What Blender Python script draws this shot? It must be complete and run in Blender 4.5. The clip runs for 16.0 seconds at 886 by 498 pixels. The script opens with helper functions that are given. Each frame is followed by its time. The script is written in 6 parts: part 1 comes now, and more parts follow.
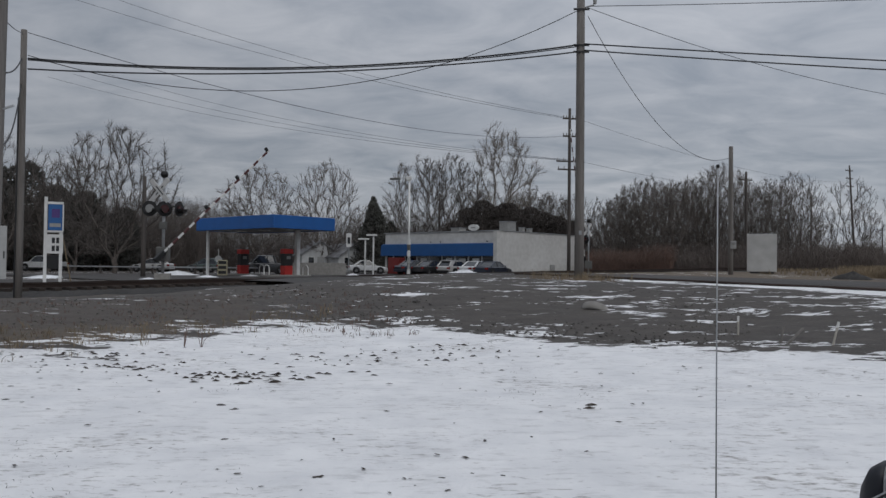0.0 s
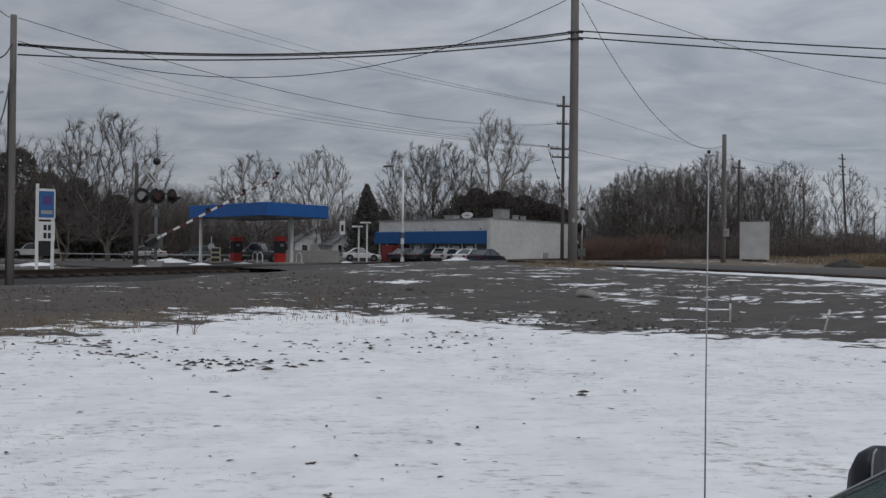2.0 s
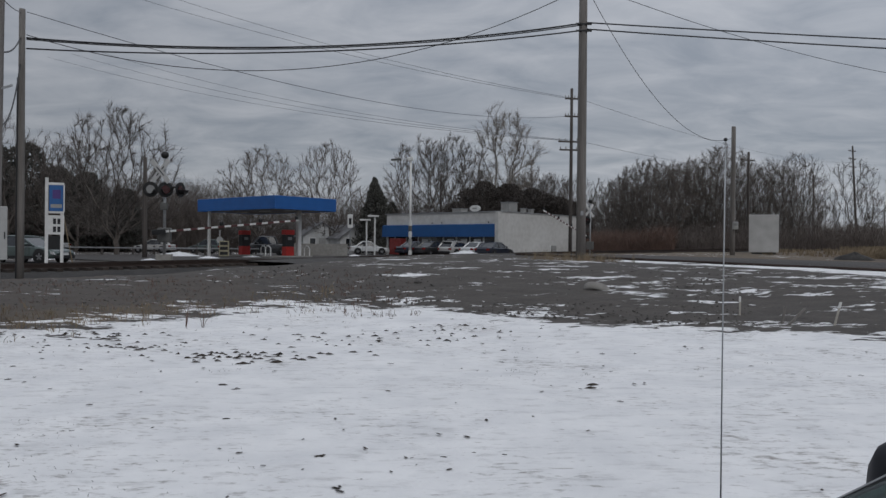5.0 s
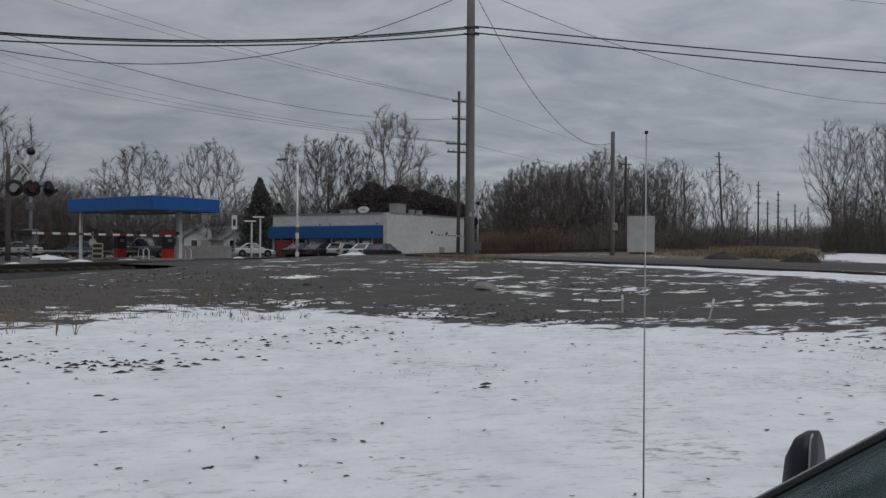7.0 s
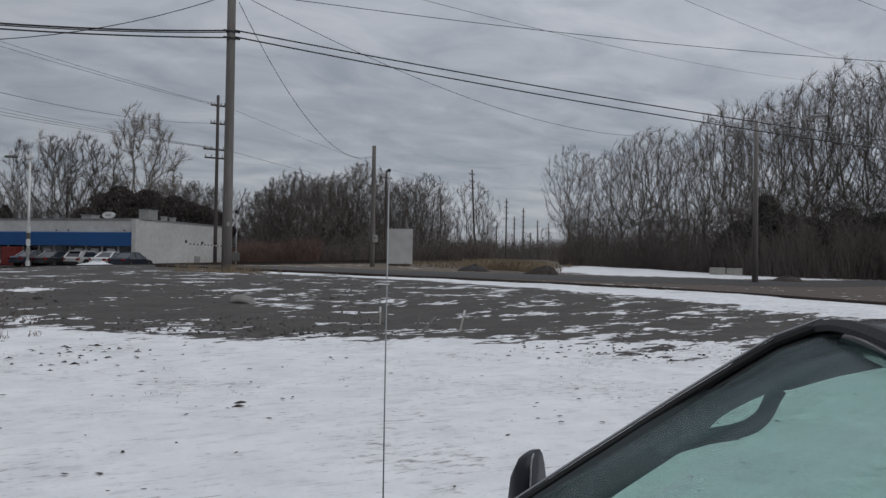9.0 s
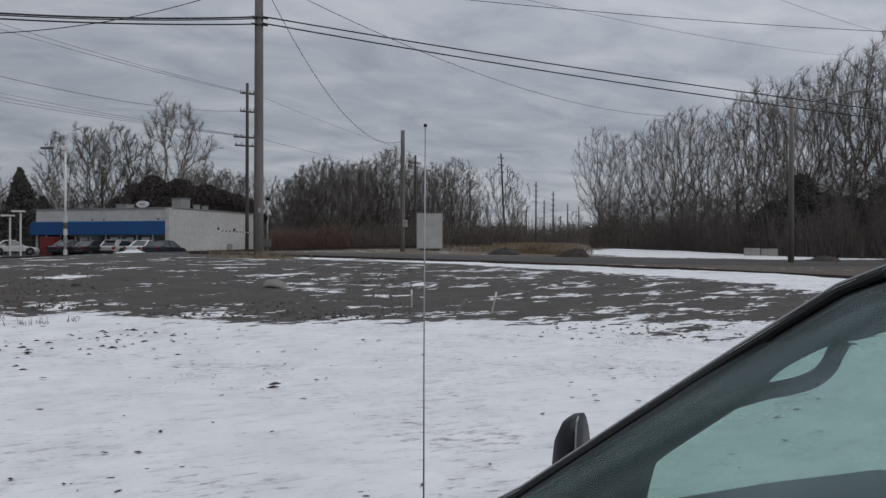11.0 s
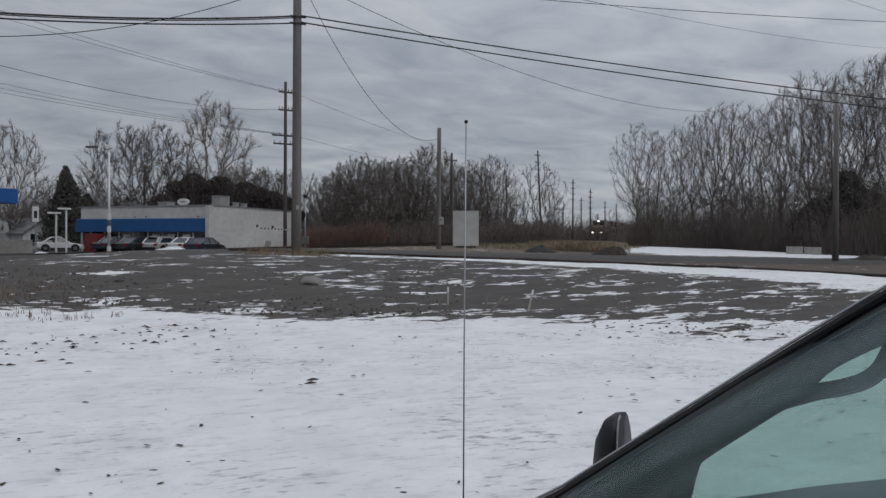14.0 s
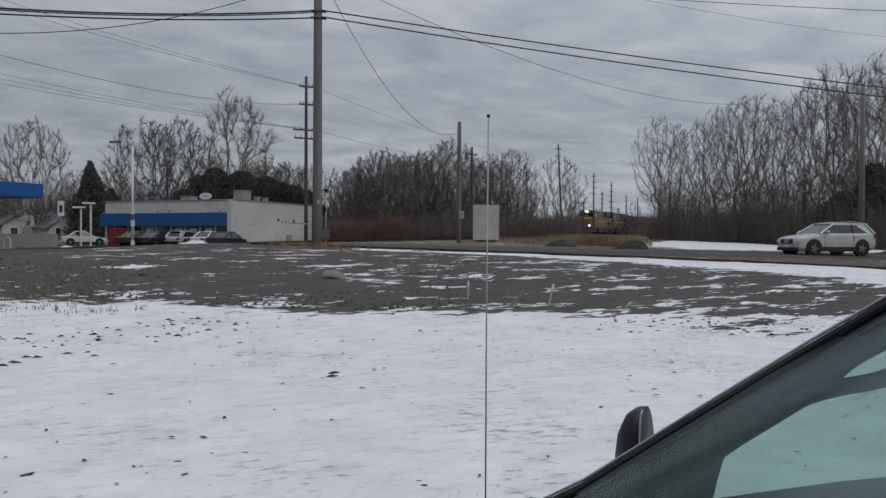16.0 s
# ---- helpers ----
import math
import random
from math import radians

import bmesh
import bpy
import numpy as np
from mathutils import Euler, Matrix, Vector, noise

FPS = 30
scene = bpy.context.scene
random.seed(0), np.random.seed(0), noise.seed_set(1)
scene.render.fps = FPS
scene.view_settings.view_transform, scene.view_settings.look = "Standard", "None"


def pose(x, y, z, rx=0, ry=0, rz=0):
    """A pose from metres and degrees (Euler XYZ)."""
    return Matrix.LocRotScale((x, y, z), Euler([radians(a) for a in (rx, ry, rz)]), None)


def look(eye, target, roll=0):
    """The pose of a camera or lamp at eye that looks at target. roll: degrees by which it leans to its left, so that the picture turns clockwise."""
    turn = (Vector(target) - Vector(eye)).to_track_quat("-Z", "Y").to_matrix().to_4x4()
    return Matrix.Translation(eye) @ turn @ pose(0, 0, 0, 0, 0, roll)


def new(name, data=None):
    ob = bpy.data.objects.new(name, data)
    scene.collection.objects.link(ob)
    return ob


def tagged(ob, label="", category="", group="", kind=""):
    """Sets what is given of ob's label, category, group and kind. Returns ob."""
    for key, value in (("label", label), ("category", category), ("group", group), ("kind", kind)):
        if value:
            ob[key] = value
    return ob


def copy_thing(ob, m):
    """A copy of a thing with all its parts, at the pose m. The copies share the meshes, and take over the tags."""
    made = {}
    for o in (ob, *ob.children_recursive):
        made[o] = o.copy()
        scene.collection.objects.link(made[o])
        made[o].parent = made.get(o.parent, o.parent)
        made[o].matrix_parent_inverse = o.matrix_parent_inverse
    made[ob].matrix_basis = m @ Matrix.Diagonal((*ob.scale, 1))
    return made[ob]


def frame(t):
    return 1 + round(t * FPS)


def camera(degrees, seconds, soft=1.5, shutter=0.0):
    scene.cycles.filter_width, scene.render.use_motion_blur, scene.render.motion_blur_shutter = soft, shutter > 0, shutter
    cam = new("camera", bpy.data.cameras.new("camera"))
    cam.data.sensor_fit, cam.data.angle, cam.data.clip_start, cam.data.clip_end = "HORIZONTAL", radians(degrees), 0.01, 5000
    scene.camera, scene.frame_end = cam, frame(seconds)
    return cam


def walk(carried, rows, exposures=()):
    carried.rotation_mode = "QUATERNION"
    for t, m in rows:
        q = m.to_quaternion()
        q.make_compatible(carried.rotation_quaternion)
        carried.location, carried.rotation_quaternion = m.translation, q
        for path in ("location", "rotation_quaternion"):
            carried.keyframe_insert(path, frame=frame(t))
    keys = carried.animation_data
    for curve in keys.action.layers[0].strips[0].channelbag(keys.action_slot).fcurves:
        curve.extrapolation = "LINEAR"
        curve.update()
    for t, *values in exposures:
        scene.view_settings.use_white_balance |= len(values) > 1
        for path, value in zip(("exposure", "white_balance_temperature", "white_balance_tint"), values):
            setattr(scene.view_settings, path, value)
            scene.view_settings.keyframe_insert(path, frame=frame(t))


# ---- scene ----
cam = camera(59.57, 16.0, soft=1.45)
PATH = [
    (0, 0.013, -0.112, 1.567, -0, 1.197, -0.601),
    (0.5, 0.02, -0.114, 1.565, 0.167, 0.64, -0.59),
    (1, 0.019, -0.117, 1.565, 0.078, 0.556, -0.747),
    (1.5, 0.019, -0.112, 1.564, 0.168, 0.654, -0.779),
    (2, 0.021, -0.105, 1.563, -0.468, 0.293, -0.647),
    (2.5, 0.023, -0.106, 1.562, 0.519, 1.478, 0.097),
    (3, 0.021, -0.101, 1.562, 1.014, 1.256, 0.041),
    (3.5, 0.019, -0.106, 1.559, -0.104, 0.235, -0.387),
    (4, 0.019, -0.104, 1.557, -0.143, -0.19, -0.519),
    (4.2, 0.023, -0.098, 1.557, -0.39, -0.188, -0.5),
    (6.3, -0.007, 0.026, 1.536, 1.14, -0.579, -0.726),
    (6.5, 0.019, 0.05, 1.531, -0.309, -0.801, -0.587),
    (7, -0.042, 0.031, 1.543, -8.169, -0.036, -0.334),
    (7.5, -0.052, 0.048, 1.541, -9.498, -0.364, -0.267),
    (8, -0.022, 0.045, 1.556, -13.219, 1.207, -0.985),
    (8.3, -0.024, 0.028, 1.57, -18.2, 4.15, -1.35),
    (8.5, -0.024, 0.015, 1.587, -21.887, 1.539, -1.319),
    (8.7, -0.011, 0.012, 1.598, -25.725, 1.05, -0.903),
    (11, -0.002, 0.073, 1.536, -23.471, -0.216, -0.15),
    (11.5, -0.005, 0.073, 1.537, -22.947, -0.13, -0.229),
    (12, -0.003, 0.078, 1.535, -22.488, -0.395, -0.112),
    (12.5, -0.007, 0.074, 1.537, -22.009, 0.24, -0.194),
    (13, -0.01, 0.073, 1.536, -21.193, 0.03, -0.389),
    (13.5, -0.007, 0.077, 1.534, -20.867, -0.312, -0.248),
    (14, -0.009, 0.081, 1.534, -20.805, -0.408, -0.282),
    (14.5, -0.012, 0.082, 1.534, -20.638, -0.627, -0.465),
    (15, -0.013, 0.082, 1.533, -20.384, -0.683, -0.454),
    (15.5, -0.016, 0.083, 1.533, -19.921, -0.673, -0.531),
    (16, -0.016, 0.076, 1.534, -19.319, -0.856, -0.281),
]
walk(cam, [(t, pose(x, y, z, 90 + p, r, w)) for t, x, y, z, w, p, r in PATH],
     exposures=[(0, -0.28), (4.2, -0.30), (6.5, -0.43), (7.5, -0.45), (8.7, -0.36), (11, -0.29), (16, -0.28)])

# ---- world, sun ----
world = bpy.data.worlds.new("overcast_sky")
scene.world = world
world.use_nodes = True
wt = world.node_tree
wt.nodes.clear()


def wn(kind, **kw):
    n = wt.nodes.new(kind)
    for k, v in kw.items():
        n.inputs[k].default_value = v
    return n


def wl(a, b):
    wt.links.new(a, b)


w_out = wn("ShaderNodeOutputWorld")
w_bg = wn("ShaderNodeBackground", Strength=1.0)
w_sky = wt.nodes.new("ShaderNodeTexSky")
w_sky.sky_type = "NISHITA"
w_sky.sun_disc = False
w_sky.sun_elevation, w_sky.sun_rotation = radians(32), radians(200)
w_co = wn("ShaderNodeTexCoord")
w_sep = wn("ShaderNodeSeparateXYZ")
wl(w_co.outputs["Generated"], w_sep.inputs[0])
# cloud deck: the direction is cast on a flat layer overhead
w_z = wt.nodes.new("ShaderNodeMath"); w_z.operation = "MAXIMUM"; w_z.inputs[1].default_value = 0.0
wl(w_sep.outputs[2], w_z.inputs[0])
w_z2 = wt.nodes.new("ShaderNodeMath"); w_z2.operation = "ADD"; w_z2.inputs[1].default_value = 0.16
wl(w_z.outputs[0], w_z2.inputs[0])
w_dx = wt.nodes.new("ShaderNodeMath"); w_dx.operation = "DIVIDE"
w_dy = wt.nodes.new("ShaderNodeMath"); w_dy.operation = "DIVIDE"
wl(w_sep.outputs[0], w_dx.inputs[0]); wl(w_z2.outputs[0], w_dx.inputs[1])
wl(w_sep.outputs[1], w_dy.inputs[0]); wl(w_z2.outputs[0], w_dy.inputs[1])
w_cmb = wn("ShaderNodeCombineXYZ")
wl(w_dx.outputs[0], w_cmb.inputs[0]); wl(w_dy.outputs[0], w_cmb.inputs[1])
w_map = wn("ShaderNodeMapping", Rotation=(0, 0, radians(-14)), Scale=(1.0, 1.45, 1.0))
wl(w_cmb.outputs[0], w_map.inputs[0])
w_n1 = wn("ShaderNodeTexNoise", Scale=2.7, Detail=7.0, Roughness=0.58, Distortion=0.5)
w_n2 = wn("ShaderNodeTexNoise", Scale=0.45, Detail=3.0, Roughness=0.5)
wl(w_map.outputs[0], w_n1.inputs["Vector"]); wl(w_map.outputs[0], w_n2.inputs["Vector"])
w_mix = wt.nodes.new("ShaderNodeMath"); w_mix.operation = "MULTIPLY_ADD"; w_mix.inputs[1].default_value = 0.62
w_hl = wt.nodes.new("ShaderNodeMath"); w_hl.operation = "MULTIPLY"; w_hl.inputs[1].default_value = 0.38
wl(w_n2.outputs[0], w_hl.inputs[0])
wl(w_n1.outputs[0], w_mix.inputs[0]); wl(w_hl.outputs[0], w_mix.inputs[2])
w_ramp = wt.nodes.new("ShaderNodeValToRGB")
w_ramp.color_ramp.elements[0].position, w_ramp.color_ramp.elements[0].color = 0.36, (0.255, 0.283, 0.330, 1)
w_ramp.color_ramp.elements[1].position, w_ramp.color_ramp.elements[1].color = 0.64, (0.430, 0.448, 0.488, 1)
wl(w_mix.outputs[0], w_ramp.inputs[0])
# an overcast sky is brighter overhead than at the rim
w_up = wt.nodes.new("ShaderNodeMapRange")
w_up.inputs["From Min"].default_value, w_up.inputs["From Max"].default_value = 0.15, 1.0
w_up.inputs["To Min"].default_value, w_up.inputs["To Max"].default_value = 1.08, 2.1
wl(w_z.outputs[0], w_up.inputs["Value"])
w_east = wt.nodes.new("ShaderNodeMath"); w_east.operation = "MULTIPLY_ADD"
w_east.inputs[1].default_value, w_east.inputs[2].default_value = 0.24, 1.0
wl(w_sep.outputs[0], w_east.inputs[0])
w_lev = wt.nodes.new("ShaderNodeMath"); w_lev.operation = "MULTIPLY"
wl(w_up.outputs[0], w_lev.inputs[0]); wl(w_east.outputs[0], w_lev.inputs[1])
w_br = wt.nodes.new("ShaderNodeVectorMath"); w_br.operation = "SCALE"
wl(w_ramp.outputs[0], w_br.inputs[0]); wl(w_lev.outputs[0], w_br.inputs["Scale"])
w_nis = wt.nodes.new("ShaderNodeVectorMath"); w_nis.operation = "SCALE"; w_nis.inputs["Scale"].default_value = 0.006
wl(w_sky.outputs[0], w_nis.inputs[0])
w_add = wt.nodes.new("ShaderNodeVectorMath"); w_add.operation = "ADD"
wl(w_br.outputs[0], w_add.inputs[0]); wl(w_nis.outputs[0], w_add.inputs[1])
wl(w_add.outputs[0], w_bg.inputs["Color"])
wl(w_bg.outputs[0], w_out.inputs[0])

sun = new("sun", bpy.data.lights.new("sun", "SUN"))
sun.data.energy, sun.data.angle, sun.data.color = 0.7, radians(40), (1.0, 0.97, 0.93)
sun.matrix_world = look((0, 0, 60), (-11, 30, 24))

# ---- materials ----
def mat(name, col, rough=0.7, metal=0.0, col2=None, scale=8.0, bump=0.0, bscale=40.0, vary=0.0, detail=5.0, stretch=(1, 1, 1), emit=None, power=0.0, coat=0.0):
    """Principled surface with two-scale colour mottling, fine relief and a shift per object."""
    m = bpy.data.materials.new(name)
    m.use_nodes = True
    t = m.node_tree
    b = t.nodes["Principled BSDF"]
    b.inputs["Roughness"].default_value, b.inputs["Metallic"].default_value = rough, metal
    if coat:
        b.inputs["Coat Weight"].default_value, b.inputs["Coat Roughness"].default_value = coat, 0.06
    col2 = col2 or tuple(c * 0.72 for c in col)
    co = t.nodes.new("ShaderNodeTexCoord")
    mp = t.nodes.new("ShaderNodeMapping")
    mp.inputs["Scale"].default_value = stretch
    t.links.new(co.outputs["Object"], mp.inputs[0])
    n1 = t.nodes.new("ShaderNodeTexNoise")
    n1.inputs["Scale"].default_value, n1.inputs["Detail"].default_value = scale, detail
    n2 = t.nodes.new("ShaderNodeTexNoise")
    n2.inputs["Scale"].default_value, n2.inputs["Detail"].default_value = scale * 0.13, 3.0
    t.links.new(mp.outputs[0], n1.inputs["Vector"]); t.links.new(mp.outputs[0], n2.inputs["Vector"])
    ad = t.nodes.new("ShaderNodeMath"); ad.operation = "ADD"
    t.links.new(n1.outputs[0], ad.inputs[0]); t.links.new(n2.outputs[0], ad.inputs[1])
    mr = t.nodes.new("ShaderNodeMapRange")
    mr.inputs["From Min"].default_value, mr.inputs["From Max"].default_value = 0.7, 1.3
    t.links.new(ad.outputs[0], mr.inputs["Value"])
    mx = t.nodes.new("ShaderNodeMix"); mx.data_type = "RGBA"
    mx.inputs["A"].default_value, mx.inputs["B"].default_value = (*col2, 1), (*col, 1)
    t.links.new(mr.outputs[0], mx.inputs["Factor"])
    src = mx.outputs["Result"]
    if vary:
        oi = t.nodes.new("ShaderNodeObjectInfo")
        vr = t.nodes.new("ShaderNodeMapRange")
        vr.inputs["To Min"].default_value, vr.inputs["To Max"].default_value = 1 - vary, 1 + vary
        t.links.new(oi.outputs["Random"], vr.inputs["Value"])
        sc = t.nodes.new("ShaderNodeVectorMath"); sc.operation = "SCALE"
        t.links.new(src, sc.inputs[0]); t.links.new(vr.outputs[0], sc.inputs["Scale"])
        src = sc.outputs[0]
    t.links.new(src, b.inputs["Base Color"])
    if bump:
        n3 = t.nodes.new("ShaderNodeTexNoise")
        n3.inputs["Scale"].default_value, n3.inputs["Detail"].default_value = bscale, 4.0
        t.links.new(mp.outputs[0], n3.inputs["Vector"])
        bp = t.nodes.new("ShaderNodeBump")
        bp.inputs["Strength"].default_value, bp.inputs["Distance"].default_value = bump, 0.02
        t.links.new(n3.outputs[0], bp.inputs["Height"]); t.links.new(bp.outputs[0], b.inputs["Normal"])
    if emit:
        b.inputs["Emission Color"].default_value, b.inputs["Emission Strength"].default_value = (*emit, 1), power
    return m


def pane_mat(name, col):
    """Thin tinted pane with a faint smeared sheen."""
    m = bpy.data.materials.new(name)
    m.use_nodes = True
    t = m.node_tree
    t.nodes.remove(t.nodes["Principled BSDF"])
    tr = t.nodes.new("ShaderNodeBsdfTransparent")
    tr.inputs["Color"].default_value = (*col, 1)
    gl = t.nodes.new("ShaderNodeBsdfGlossy")
    gl.inputs["Color"].default_value, gl.inputs["Roughness"].default_value = (0.85, 0.9, 0.95, 1), 0.32
    mx = t.nodes.new("ShaderNodeMixShader")
    n = t.nodes.new("ShaderNodeTexNoise")
    n.inputs["Scale"].default_value, n.inputs["Detail"].default_value = 3.0, 4.0
    mp = t.nodes.new("ShaderNodeMapping")
    mp.inputs["Rotation"].default_value, mp.inputs["Scale"].default_value = (0, radians(35), 0), (0.6, 3.0, 2.4)
    mr = t.nodes.new("ShaderNodeMapRange")
    mr.inputs["From Min"].default_value, mr.inputs["From Max"].default_value = 0.2, 0.8
    mr.inputs["To Min"].default_value, mr.inputs["To Max"].default_value = 0.03, 0.24
    co = t.nodes.new("ShaderNodeTexCoord")
    t.links.new(co.outputs["Object"], mp.inputs[0]); t.links.new(mp.outputs[0], n.inputs["Vector"])
    t.links.new(n.outputs[0], mr.inputs["Value"]); t.links.new(mr.outputs[0], mx.inputs[0])
    t.links.new(tr.outputs[0], mx.inputs[1]); t.links.new(gl.outputs[0], mx.inputs[2])
    t.links.new(mx.outputs[0], t.nodes["Material Output"].inputs[0])
    return m


def ground_mat():
    """Gravel and soil with snow lying on it where the 'snow' value of the sheet lets it, brown dirt by 'dirt'."""
    m = bpy.data.materials.new("snowy_ground")
    m.use_nodes = True
    t = m.node_tree
    b = t.nodes["Principled BSDF"]
    L = t.links.new
    co = t.nodes.new("ShaderNodeTexCoord")

    def tex(scale, detail=6.0, rough=0.55, src=None):
        n = t.nodes.new("ShaderNodeTexNoise")
        n.inputs["Scale"].default_value, n.inputs["Detail"].default_value, n.inputs["Roughness"].default_value = scale, detail, rough
        L(src or co.outputs["Object"], n.inputs["Vector"])
        return n.outputs[0]

    def ramp(v, a, ca, c, cb):
        r = t.nodes.new("ShaderNodeValToRGB")
        r.color_ramp.elements[0].position, r.color_ramp.elements[0].color = a, (*ca, 1)
        r.color_ramp.elements[1].position, r.color_ramp.elements[1].color = c, (*cb, 1)
        L(v, r.inputs[0])
        return r.outputs[0]

    def math_(op, a, c):
        n = t.nodes.new("ShaderNodeMath"); n.operation = op
        for i, v in enumerate((a, c)):
            if isinstance(v, float):
                n.inputs[i].default_value = v
            else:
                L(v, n.inputs[i])
        return n.outputs[0]

    def mix(f, a, c):
        n = t.nodes.new("ShaderNodeMix"); n.data_type = "RGBA"
        L(f, n.inputs["Factor"]); L(a, n.inputs["A"]); L(c, n.inputs["B"])
        return n.outputs["Result"]

    mp = t.nodes.new("ShaderNodeMapping")
    mp.inputs["Rotation"].default_value, mp.inputs["Scale"].default_value = (0, 0, radians(22)), (0.5, 1.15, 1.0)
    L(co.outputs["Object"], mp.inputs[0])
    at_s = t.nodes.new("ShaderNodeAttribute"); at_s.attribute_name = "snow"
    at_d = t.nodes.new("ShaderNodeAttribute"); at_d.attribute_name = "dirt"
    at_g = t.nodes.new("ShaderNodeAttribute"); at_g.attribute_name = "grass"
    stone = tex(30.0, 9.0, 0.75)
    gravel = ramp(stone, 0.38, (0.026, 0.024, 0.022), 0.66, (0.140, 0.126, 0.116))
    patch = ramp(tex(2.6, 8.0, 0.72, mp.outputs[0]), 0.36, (0.036, 0.031, 0.027), 0.66, (0.104, 0.089, 0.078))
    gm = t.nodes.new("ShaderNodeMix"); gm.data_type = "RGBA"; gm.inputs["Factor"].default_value = 0.5
    L(gravel, gm.inputs["A"]); L(patch, gm.inputs["B"])
    soil = ramp(tex(6.0, 8.0, 0.65), 0.3, (0.060, 0.045, 0.036), 0.7, (0.150, 0.112, 0.085))
    straw = ramp(tex(9.0, 8.0, 0.7), 0.3, (0.10, 0.078, 0.048), 0.7, (0.27, 0.21, 0.135))
    bare = mix(at_d.outputs["Fac"], gm.outputs["Result"], soil)
    bare = mix(math_("MULTIPLY", at_g.outputs["Fac"], math_("MINIMUM", math_("MULTIPLY", tex(1.6), 1.5), 1.0)), bare, straw)
    # ragged edge: large lobes, small flecks
    lobes = math_("MULTIPLY", math_("SUBTRACT", tex(1.35, 4.0, 0.55, mp.outputs[0]), 0.5), 1.75)
    flecks = math_("MULTIPLY", math_("SUBTRACT", tex(6.0, 5.0, 0.6, mp.outputs[0]), 0.5), 1.2)
    s = math_("ADD", math_("ADD", at_s.outputs["Fac"], lobes), flecks)
    sm = t.nodes.new("ShaderNodeMapRange")
    sm.interpolation_type = "SMOOTHSTEP"
    sm.inputs["From Min"].default_value, sm.inputs["From Max"].default_value = 0.475, 0.535
    L(s, sm.inputs["Value"])
    snow_c = ramp(tex(1.3, 8.0, 0.62), 0.3, (0.74, 0.745, 0.76), 0.62, (0.88, 0.88, 0.885))
    # thin places let the stubble through, in drifts
    mp2 = t.nodes.new("ShaderNodeMapping")
    mp2.inputs["Rotation"].default_value, mp2.inputs["Scale"].default_value = (0, 0, radians(-8)), (0.6, 1.5, 1.0)
    L(co.outputs["Object"], mp2.inputs[0])
    thin = t.nodes.new("ShaderNodeMapRange")
    thin.inputs["From Min"].default_value, thin.inputs["From Max"].default_value = 0.585, 0.69
    thin.inputs["To Max"].default_value = 0.75
    L(math_("ADD", math_("MULTIPLY", tex(10.0, 6.0, 0.72, mp2.outputs[0]), 0.72), math_("MULTIPLY", tex(0.55, 3.0), 0.34)), thin.inputs["Value"])
    snow_c = mix(thin.outputs[0], snow_c, soil)
    wisp = t.nodes.new("ShaderNodeMapRange")
    wisp.inputs["From Min"].default_value, wisp.inputs["From Max"].default_value, wisp.inputs["To Max"].default_value = 0.53, 0.70, 0.30
    L(tex(4.2, 8.0, 0.68, mp2.outputs[0]), wisp.inputs["Value"])
    snow_c = mix(wisp.outputs[0], snow_c, patch)
    L(mix(sm.outputs[0], bare, snow_c), b.inputs["Base Color"])
    rr = t.nodes.new("ShaderNodeMapRange")
    rr.inputs["To Min"].default_value, rr.inputs["To Max"].default_value = 0.9, 0.62
    L(sm.outputs[0], rr.inputs["Value"]); L(rr.outputs[0], b.inputs["Roughness"])
    h = math_("ADD", math_("MULTIPLY", sm.outputs[0], 0.55), math_("MULTIPLY", tex(14.0, 6.0, 0.6), 0.7))
    bp = t.nodes.new("ShaderNodeBump")
    bp.inputs["Strength"].default_value, bp.inputs["Distance"].default_value = 0.6, 0.035
    L(h, bp.inputs["Height"]); L(bp.outputs[0], b.inputs["Normal"])
    return m


M_GROUND = ground_mat()
M_ASPHALT = mat("worn_asphalt", (0.068, 0.062, 0.058), 0.8, col2=(0.034, 0.031, 0.029), scale=3.0, bump=0.4, bscale=60)
M_SNOW = mat("ploughed_snow", (0.84, 0.85, 0.87), 0.6, col2=(0.58, 0.59, 0.6), scale=5.0, bump=0.6, bscale=12)
M_BALLAST = mat("ballast_stone", (0.05, 0.046, 0.043), 0.9, col2=(0.016, 0.015, 0.014), scale=9.0, bump=0.9, bscale=26)
M_RAIL = mat("rusty_rail_steel", (0.045, 0.03, 0.024), 0.65, 0.4, scale=12)
M_TIE = mat("creosoted_tie", (0.055, 0.043, 0.035), 0.85, scale=10, vary=0.3)
M_POLE = mat("weathered_pole_wood", (0.215, 0.200, 0.186), 0.85, col2=(0.118, 0.108, 0.099), scale=14, stretch=(3, 3, 0.12), bump=0.4, bscale=30)
M_POLE_D = mat("dark_pole_wood", (0.092, 0.080, 0.073), 0.85, scale=14, stretch=(3, 3, 0.12))
M_WIRE = mat("black_cable", (0.022, 0.023, 0.026), 0.6)
M_WIRE_T = mat("aluminium_wire", (0.10, 0.105, 0.115), 0.5, 0.4)
M_STEEL = mat("galvanised_steel", (0.40, 0.41, 0.42), 0.45, 0.6, scale=6, bump=0.05)
M_GREYP = mat("grey_painted_steel", (0.36, 0.36, 0.35), 0.55, 0.1, scale=5)
M_WHITE = mat("white_paint", (0.74, 0.74, 0.73), 0.5, col2=(0.60, 0.60, 0.585), scale=3)
M_CREAM = mat("off_white_painted_block", (0.60, 0.595, 0.575), 0.75, col2=(0.46, 0.45, 0.43), scale=2.2, bump=0.12, bscale=24)
